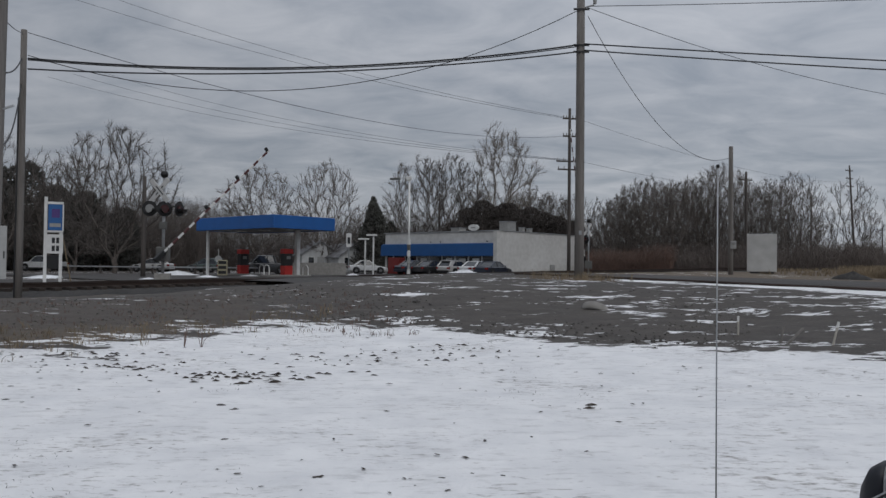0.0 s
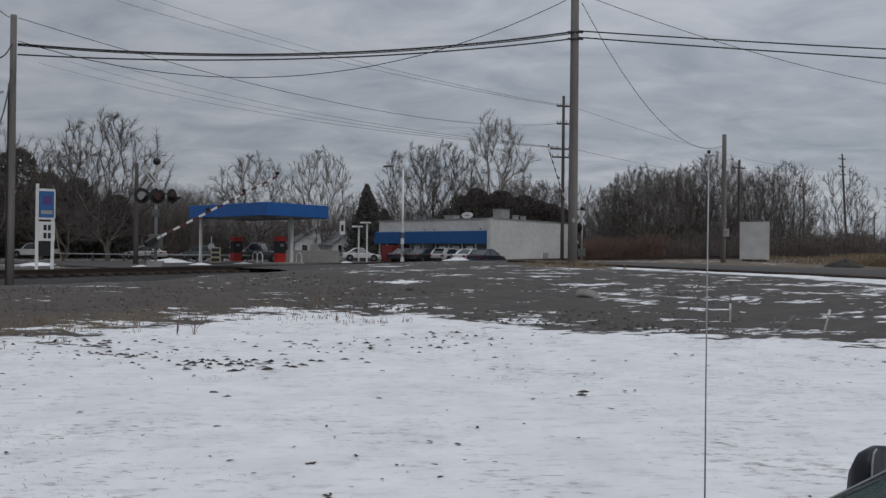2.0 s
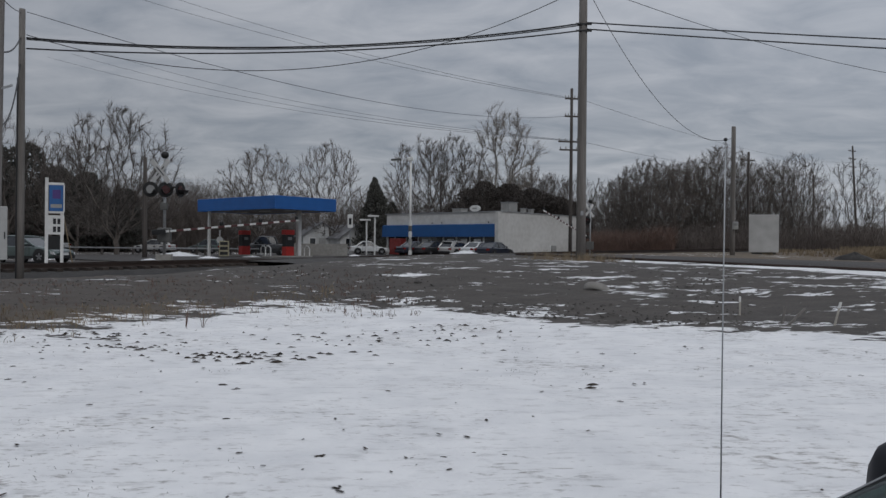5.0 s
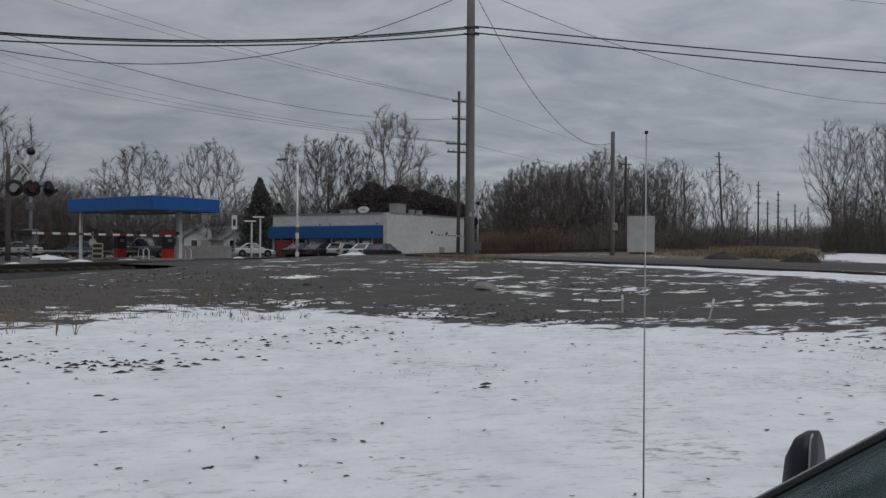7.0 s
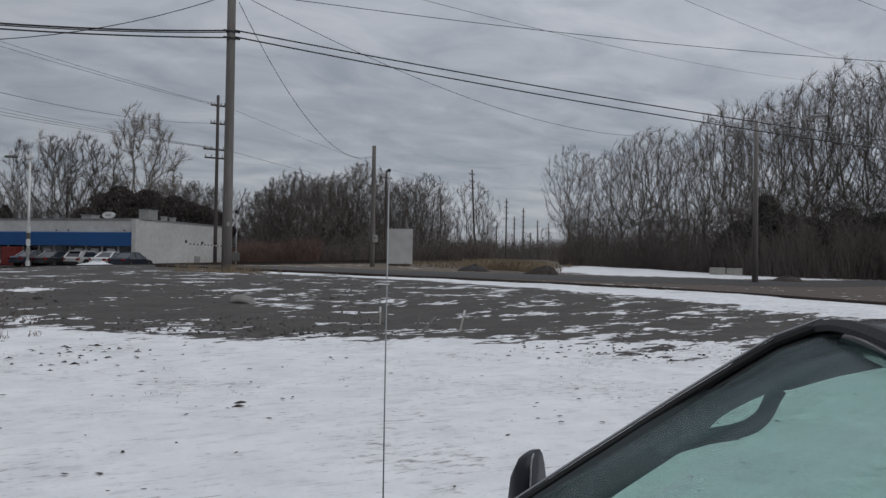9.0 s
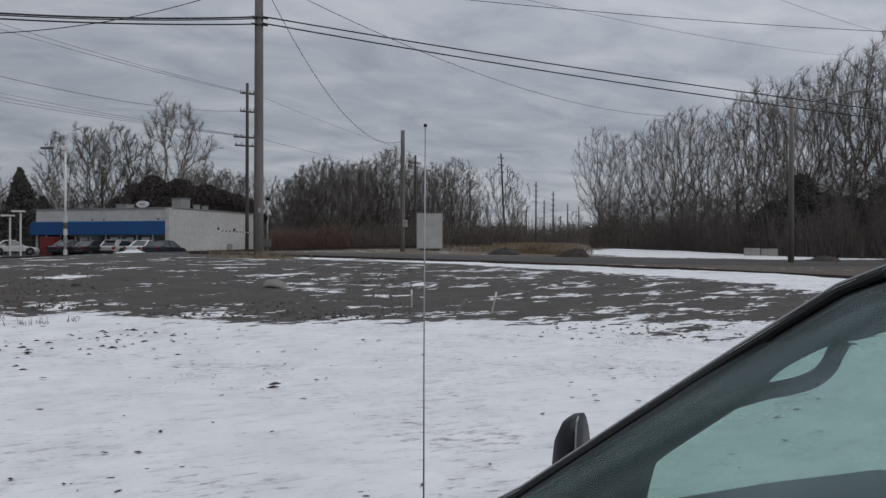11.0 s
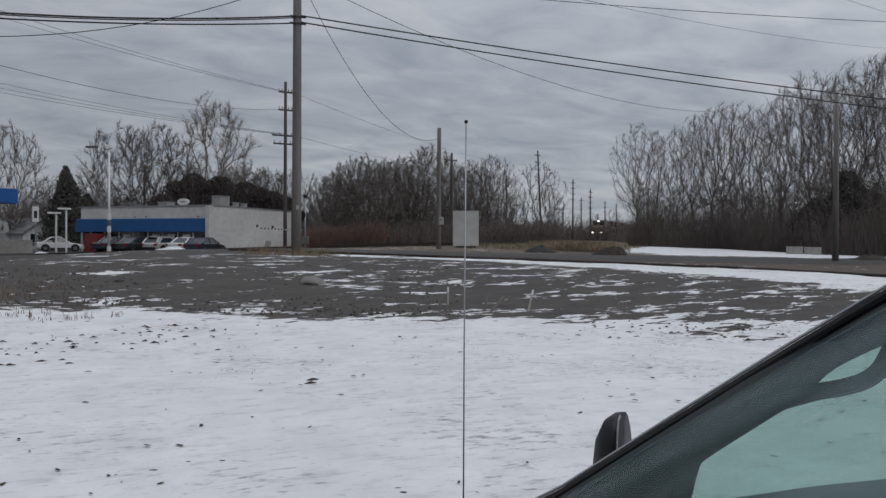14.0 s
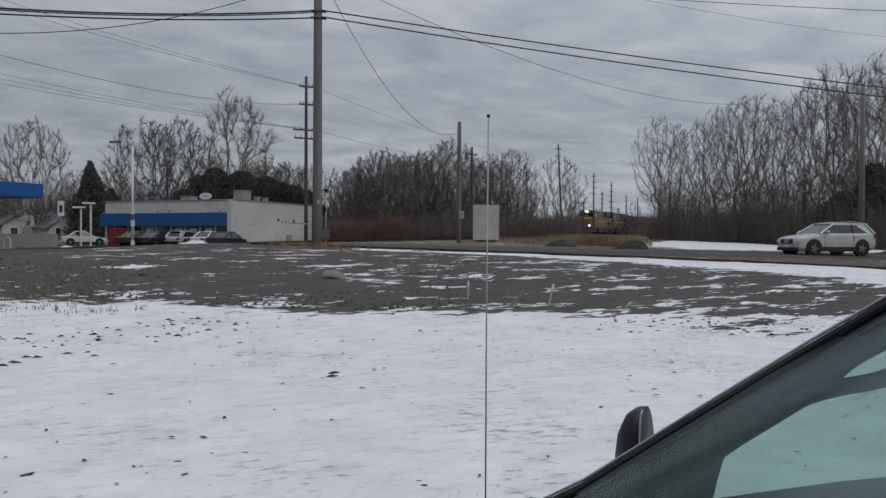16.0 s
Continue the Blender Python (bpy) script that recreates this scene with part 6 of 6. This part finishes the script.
def stake(x, y, h, lean, label):
    t = thing("survey_stake", pose(x, y, ground_z(x, y), 0, lean, 0), label, "stake", "stakes")
    part("shaft", Form().box(-0.016, 0.016, -0.012, 0.012, -0.2, h), M_STAKE, t)
    part("painted_tip", Form().box(-0.018, 0.018, -0.014, 0.014, h - 0.1, h + 0.01), M_WHITE, t)


M_STAKE = mat("bleached_timber", (0.48, 0.45, 0.40), 0.8, scale=9)
stake(5.95, 15.45, 0.36, 0, "short upright pale wooden stake in the gravel")
stake(7.2, 14.15, 0.42, 14, "leaning pale wooden stake by a patch of snow")
lump("snow_ridge", 6.0, 15.35, 0.42, 0.08, M_SNOW, "small drift of snow around a stake", "snow", 21, 0.4)
lump("snow_ridge", 7.55, 13.85, 0.5, 0.08, M_SNOW, "small drift of snow beside a leaning stake", "snow", 22, 0.4, 30)
wh = thing("broken_frame", pose(6.55, 14.4, ground_z(6.55, 14.4) + 0.02, 0, 0, 20), "broken timber frame lying on the gravel", "debris")
part("rail", Form().box(-0.35, 0.35, -0.02, 0.02, 0.0, 0.03, pose(0, 0, 0.02, 0, -38, 0)), M_POLE, wh)
part("leg", Form().box(-0.015, 0.015, -0.02, 0.02, -0.02, 0.30, pose(-0.26, 0, 0, 0, 12, 0)), M_POLE, wh)
# sunken tyre ring stands in for a pale curved piece of debris
ty = thing("old_tyre", pose(3.8, 19.1, ground_z(3.8, 19.1) - 0.02, 62, 0, -35), "half-buried pale curved piece of debris on the gravel", "tyre")
part("tread", wheel_forms(0.33, 0.19)[0], M_CONC, ty, smooth=True)

# kerb line where the ploughed road edge begins
edge = [(3.0, 32.2), (9, 28.6), (12.8, 26.0), (16, 23.6), (18.2, 21.4), (19.6, 18.0), (20.3, 14.0), (20.6, 9.0), (20.6, 2.0)]
fine = []
for (xa, ya), (xb, yb) in zip(edge, edge[1:]):
    fine += [(xa + (xb - xa) * k / 6, ya + (yb - ya) * k / 6) for k in range(6)]
solid("kerb", Form().tube([on_ground(x, y, 0.05) for x, y in fine], 0.05, 6), M_RAIL, "low dark edging strip along the ploughed road margin", "kerb", kind="structure")

# clods of earth that the snow leaves bare
clod_rnd = random.Random(77)
for x, y, r in ((-2.42, 8.45, 0.085), (-2.2, 8.2, 0.075), (0.19, 5.52, 0.05), (1.66, 8.55, 0.07), (0.21, 5.6, 0.045), (1.72, 8.75, 0.07), (-2.62, 6.22, 0.06), (-3.05, 6.3, 0.05), (-2.2, 10.2, 0.10), (-1.9, 10.4, 0.09), (-2.6, 10.0, 0.12), (-1.3, 11.2, 0.08), (-0.95, 10.9, 0.07)):
    lump("soil_clod", x, y, r * 0.8, r * 0.26, M_SOIL, "dark clod of soil poking through the snow", "soil clod", int(1000 * r + x * 10), clod_rnd.uniform(0.35, 0.7), clod_rnd.uniform(-30, 30), 0.01, "soil clods", 0.5)


def specks():
    """Small stubble and crumbs strewn over the snow."""
    rnd = random.Random(9)
    f = Form()
    for k in range(650):
        b = rnd.uniform(-62, 34)
        r = 3.0 + 13.5 * rnd.random() ** 0.75
        x, y = away(b, r)
        g = noise.noise((x * 0.5, y * 0.5, 20))
        if g < -0.05 and rnd.random() < 0.8:
            continue
        z = ground_z(x, y)
        s = rnd.uniform(0.005, 0.017) * (1.0 + r / 16)
        a = rnd.uniform(0, math.pi)
        c, d = math.cos(a), math.sin(a)
        i = len(f.v)
        for px, py, pz in ((-1.5, -0.6, 0), (1.4, -0.5, 0), (1.6, 0.5, 0), (-1.3, 0.7, 0), (rnd.uniform(-0.5, 0.5), 0, rnd.uniform(0.15, 0.4))):
            f.v.append((x + (px * c - py * d) * s, y + (px * d + py * c) * s, z + 0.010 + pz * s))
        f.f += [(i, i + 1, i + 4), (i + 1, i + 2, i + 4), (i + 2, i + 3, i + 4), (i + 3, i, i + 4)]
    for cx, cy, dx, dy, count in ((-2.8, 10.6, 0.55, 0.22, 60), (-4.6, 11.4, 0.6, 0.2, 36), (-7.4, 11.2, 0.35, 0.15, 14), (-1.3, 12.4, 0.9, 0.5, 44), (-5.6, 12.6, 1.2, 0.4, 40), (0.6, 13.6, 1.4, 0.5, 40), (8.6, 11.4, 0.9, 0.5, 60), (10.0, 10.2, 0.9, 0.5, 50)):
        for k in range(count):
            x, y = cx + rnd.gauss(0, dx), cy + rnd.gauss(0, dy)
            z, w, d = ground_z(x, y), rnd.uniform(0.02, 0.075), rnd.uniform(0.008, 0.022)
            i = len(f.v)
            f.v += [(x - w, y - d, z), (x + w, y - d * 0.6, z), (x + w * 0.8, y + d, z), (x - w * 0.7, y + d * 1.2, z), (x + rnd.uniform(-0.4, 0.4) * w, y, z + rnd.uniform(0.012, 0.03))]
            f.f += [(i, i + 1, i + 4), (i + 1, i + 2, i + 4), (i + 2, i + 3, i + 4), (i + 3, i, i + 4)]
    return solid("stubble", f, M_SOIL, "scattered dark stubble and crumbs of soil on snow", "stubble", kind="stuff")


specks()


def grass(name, label, material, spots, count, h0, h1, seed, wide=0.006):
    rnd = random.Random(seed)
    f = Form()
    for k in range(count):
        x, y, q = spots(rnd)
        z = ground_z(x, y) - 0.03
        for j in range(5):
            h = rnd.uniform(h0, h1) * q
            a = rnd.uniform(0, 2 * math.pi)
            p = Vector((x + rnd.gauss(0, 0.05), y + rnd.gauss(0, 0.05), z))
            lean = Vector((math.cos(a), math.sin(a), 0)) * h * rnd.uniform(0.1, 0.7)
            f.tube([p, p + lean * 0.35 + Vector((0, 0, h * 0.65)), p + lean + Vector((0, 0, h * 0.95))], [wide, wide * 0.8, wide * 0.2], 3, caps=False)
    return solid(name, f, material, label, "grass", kind="stuff")


def left_verge(rnd):
    b = rnd.uniform(8, 34)
    e = snow_edge(b)
    x, y = away(b, e + rnd.gauss(0.6, 0.9))
    return x, y, 1.0


def bank_tufts(rnd):
    b = rnd.uniform(2, 36)
    x, y = away(b, rnd.uniform(15.2, 23.5))
    return x, y, 0.6 + 0.8 * max(0.0, noise.noise((x * 0.6, y * 0.6, 4)))


def field_tufts(rnd):
    while True:
        b = rnd.uniform(-60, 34)
        r = rnd.uniform(4, 15)
        x, y = away(b, r)
        if noise.noise((x * 0.45, y * 0.45, 40)) > 0.18:
            return x, y, 1.0


grass("dry_grass", "dry straw-coloured grass along the edge of the snow", M_STRAW, left_verge, 190, 0.06, 0.22, 31)
grass("dry_grass", "sparse dead grass and weeds on the gravel bank", M_BRUSH_R, bank_tufts, 420, 0.05, 0.2, 36)
grass("dry_grass", "short dry stalks poking through the snow", M_SOIL, field_tufts, 170, 0.012, 0.05, 32, 0.003)
grass("dry_grass", "dry grass round the foot of the tall pole", M_STRAW, lambda rnd: (bx + rnd.gauss(0, 0.9), by + rnd.gauss(0, 0.6), 1.0), 130, 0.1, 0.4, 33)


def rail_verge(rnd):
    if rnd.random() < 0.12:
        x, y = away(rnd.uniform(-29, -22), rnd.uniform(50, 80))
        return x, y, 0.5
    x, y = away(-30.8 + rnd.gauss(0, 1.2), rnd.uniform(50, 80))
    return x, y, 1.0


grass("dry_grass", "tan dry grass on the bank of the railway", M_STRAW, rail_verge, 2600, 0.15, 0.7, 34, 0.02)
for x, y, h, s in ((-4.55, 13.6, 0.42, 1), (-4.25, 13.6, 0.36, 2), (-6.9, 9.6, 0.3, 3)):
    rnd = random.Random(s)
    f = Form()
    for k in range(4):
        d = Vector((rnd.gauss(0, 0.05), rnd.gauss(0, 0.05), h * rnd.uniform(0.6, 1)))
        f.tube([(0, 0, -0.05), d * 0.6, d + Vector((rnd.gauss(0, 0.03), 0, 0))], [0.006, 0.005, 0.003], 4, caps=False)
    solid("dead_weed", f, M_BRUSH_R, "dead brown weed stalk standing in the snow", "weed", "dead weeds", m=pose(x, y, ground_z(x, y)))


def stones():
    """Loose stones on the gravel bank, each a small uneven block."""
    rnd = random.Random(15)
    f = Form()
    for k in range(1700):
        b = rnd.uniform(-22, 36)
        e = snow_edge(b)
        x, y = away(b, e + 0.2 + 8 * rnd.random() ** 1.4)
        u, n = x * UX + y * UY, x * NX + y * NY
        if n > 27:
            continue
        s = rnd.uniform(0.010, 0.026) if rnd.random() < 0.985 else rnd.uniform(0.03, 0.06)
        m = pose(x, y, ground_z(x, y) + s * 0.35, rnd.uniform(-25, 25), rnd.uniform(-25, 25), rnd.uniform(0, 180))
        f.box(-s * rnd.uniform(0.8, 1.5), s * rnd.uniform(0.8, 1.5), -s, s, -s * 0.6, s * 0.6, m, taper=s * 0.35)
    return solid("gravel", f, M_STONE, "loose grey stones on the gravel bank", "gravel", kind="stuff")


M_STONE = mat("grey_stones", (0.15, 0.14, 0.13), 0.9, col2=(0.05, 0.047, 0.044), scale=1.6)
stones()


# ---- distant houses and yard things ----
def house(b, r, w, d, h, yaw, label):
    x, y = away(b, r)
    t = thing("house", pose(x, y, ground_z(x, y) - 0.05, 0, 0, yaw), label, "house", "distant houses")
    wl_ = part("wall", Form().prism([(-w / 2, 0), (w / 2, 0), (w / 2, h), (0, h + w * 0.36), (-w / 2, h)], -d / 2, d / 2), M_SIDING, t)
    for s in (-1, 1):
        part("roof_slope", Form().prism([(0, h + w * 0.36 + 0.14), (0, h + w * 0.36 + 0.02), (s * (w / 2 + 0.35), h - 0.18), (s * (w / 2 + 0.35), h - 0.06)], -d / 2 - 0.3, d / 2 + 0.3), M_ROOFDK, t)
    for k in (-0.25, 0.25):
        win = part("window", Form().box(k * w - 0.45, k * w + 0.45, -d / 2 - 0.05, -d / 2 - 0.002, 0.9, 2.1), M_WHITE, wl_)
        part("pane", Form().box(k * w - 0.36, k * w + 0.36, -d / 2 - 0.07, -d / 2 - 0.052, 1.0, 2.0), M_WINDOW, win)
    part("door", Form().box(-0.45, 0.45, -d / 2 - 0.06, -d / 2 - 0.002, 0, 2.05), M_GREYP, t)


house(9.3, 106, 5.0, 6.0, 2.3, 20, "small pale house with a gabled roof")
house(7.3, 104, 4.6, 6.0, 2.1, 35, "white gabled house beyond the filling station")
house(18.4, 134, 8.0, 10.0, 2.4, 60, "grey house with snow on its roof")
house(21.5, 122, 9.0, 9.0, 2.6, 40, "pale house half hidden by bare trees")
# grey block wall beside the canopy
x, y = away(9.1, 76)
solid("yard_wall", Form().box(-2.6, 2.6, -0.15, 0.15, -0.1, 1.15), M_CONC, "low grey block wall behind the forecourt", "wall", m=pose(x, y, 0.52, 0, 0, 5))
M_BUFF = mat("buff_paint", (0.42, 0.38, 0.26), 0.6, scale=3)
x, y = away(15.9, 66)
ld = thing("gas_locker", pose(x, y, 0.55, 0, 0, 12), "pale cream steel gas bottle locker on the forecourt", "locker")
part("cage", Form().box(-0.38, 0.38, -0.35, 0.35, 0, 1.25), M_BUFF, ld, bevel=0.03)
for k in range(3):
    part("shelf_slot", Form().box(-0.31, 0.31, -0.38, -0.352, 0.12 + 0.40 * k, 0.38 + 0.40 * k), M_BLACK, ld)
# guard rail and low fences behind the signal
for b, r, w, yaw in ((22.0, 78, 7.0, -14), (17.2, 76, 5.0, 4)):
    x, y = away(b, r)
    t = thing("guard_rail", pose(x, y, ground_z(x, y), 0, 0, yaw), "pale steel guard rail capped with snow", "guard rail", "guard rails")
    part("beam", Form().box(-w, w, -0.05, 0.05, 0.62, 0.74), M_STEEL, t, bevel=0.02)
    for k in range(5):
        px = -w + 0.3 + k * (2 * w - 0.6) / 4
        part("post", Form().box(px - 0.08, px + 0.08, 0.05, 0.2, -0.1, 0.9), M_POLE_D, t)
x, y = away(16.2, 74)
mk = thing("road_sign", pose(x, y, ground_z(x, y), 0, 0, 10), "round white sign on a thin post by the yard", "sign")
part("post", Form().tube([(0, 0, 0), (0, 0, 2.4)], 0.05, 6), M_WHITE, mk)
part("sign_face", Form().tube([(0, -0.06, 1.5), (0, -0.09, 1.5)], 0.3, 14), M_WHITE, mk)


# ---- what moves ----
def motions():
    # gate arms: they swing down and come to rest
    def raised(t):
        """Degrees above level."""
        table = ((0.0, 42), (0.5, 38.5), (1.0, 35), (1.5, 30.5), (2.0, 26), (2.5, 22.5), (3.0, 19), (3.5, 15), (4.0, 11.5), (4.5, 8.3), (5.0, 5.5), (5.5, 3), (6.0, 1), (6.3, 0), (16.0, 0))
        for (ta, a), (tb, b) in zip(table, table[1:]):
            if ta <= t <= tb:
                return a + (b - a) * (t - ta) / (tb - ta)
        return 0.0
    ts = [0.5 * k for k in range(13)] + [6.3, 7.0, 16.0]
    walk(arm_far, [(t, pose(0.15, -0.34, 1.28, 0, 0, ARM_FAR_YAW) @ pose(0, 0, 0, 0, -raised(t), 0)) for t in ts])
    walk(arm_near, [(t, pose(0, -0.34, 1.95, 0, 0, ARM_NEAR_YAW) @ pose(0, 0, 0, 0, -raised(t) * 1.6, 0)) for t in ts])

    # sport utility car
    heading = math.degrees(math.atan2(0.09, -1.0))
    speed = 5.9
    hx, hy = math.cos(radians(heading)), math.sin(radians(heading))

    def suv_at(t):
        d = speed * (t - 16.0) - 2.32
        x, y = 29.3 + hx * d, 31.2 + hy * d
        return pose(x, y, ground_z(x, y) + 0.03, 0, 0, heading)
    walk(suv, [(t, suv_at(t)) for t in [k for k in range(0, 14, 2)] + [14, 14.5, 15, 15.5, 16]])
    spin(suv_wheels, 0.365, 0.0, 16.0, lambda t: speed * t)

    # green car, rolling up to the gate
    gh = math.degrees(math.atan2(-0.235, 0.97))
    gx, gy = math.cos(radians(gh)), math.sin(radians(gh))

    def run(t):
        """Metres short of its stopping place."""
        if t >= 7.5:
            return 0.0
        return 0.9 * (7.5 - t) ** 2 / 2 if t > 3.5 else 7.2 + 3.6 * (3.5 - t)

    def green_at(t):
        d = -run(t) - 2.2
        x, y = -16.95 + gx * d, 39.55 + gy * d
        return pose(x, y, ground_z(x, y) + 0.06, 0, 0, gh)
    walk(green, [(t, green_at(t)) for t in [0, 1, 2, 3, 3.5, 4, 4.5, 5, 5.5, 6, 6.3, 6.5, 7, 7.5, 16]])
    spin(green_wheels, 0.32, 0.0, 7.5, lambda t: -run(t))

    # train, coming up the line
    def rail_pose(u):
        x, y = W(u, 30.0)
        return pose(x, y, bed(u) + 0.43, 0, math.degrees(math.atan(0.0105)) if u > 60 else 0, TRACK_YAW + 180)
    head = lambda t: 151.5 - 2.4 + (16.0 - t) * 20.4
    for ob, back in [(loco, 0.0), (loco2, 22.6)] + [(w, 45.5 + 18.6 * k) for k, w in enumerate(wagons)]:
        walk(ob, [(t, rail_pose(head(t) + back)) for t in (0, 4, 8, 11, 12, 13, 14, 15, 16)])


def spin(wheels, r, t0, t1, way):
    """Turn wheels by the way that the car has gone."""
    for w in wheels:
        base = w.matrix_basis.copy()
        rows, t = [], t0
        while t < t1 - 1e-6:
            rows.append((t, base @ Matrix.Rotation(way(t) / r, 4, "Y")))
            t += 1 / 15
        rows.append((t1, base @ Matrix.Rotation(way(t1) / r, 4, "Y")))
        if t1 < 16:
            rows.append((16.0, rows[-1][1]))
        walk(w, rows)


ARM_FAR_YAW = TRACK_YAW - 8.5
ARM_NEAR_YAW = -7
motions()
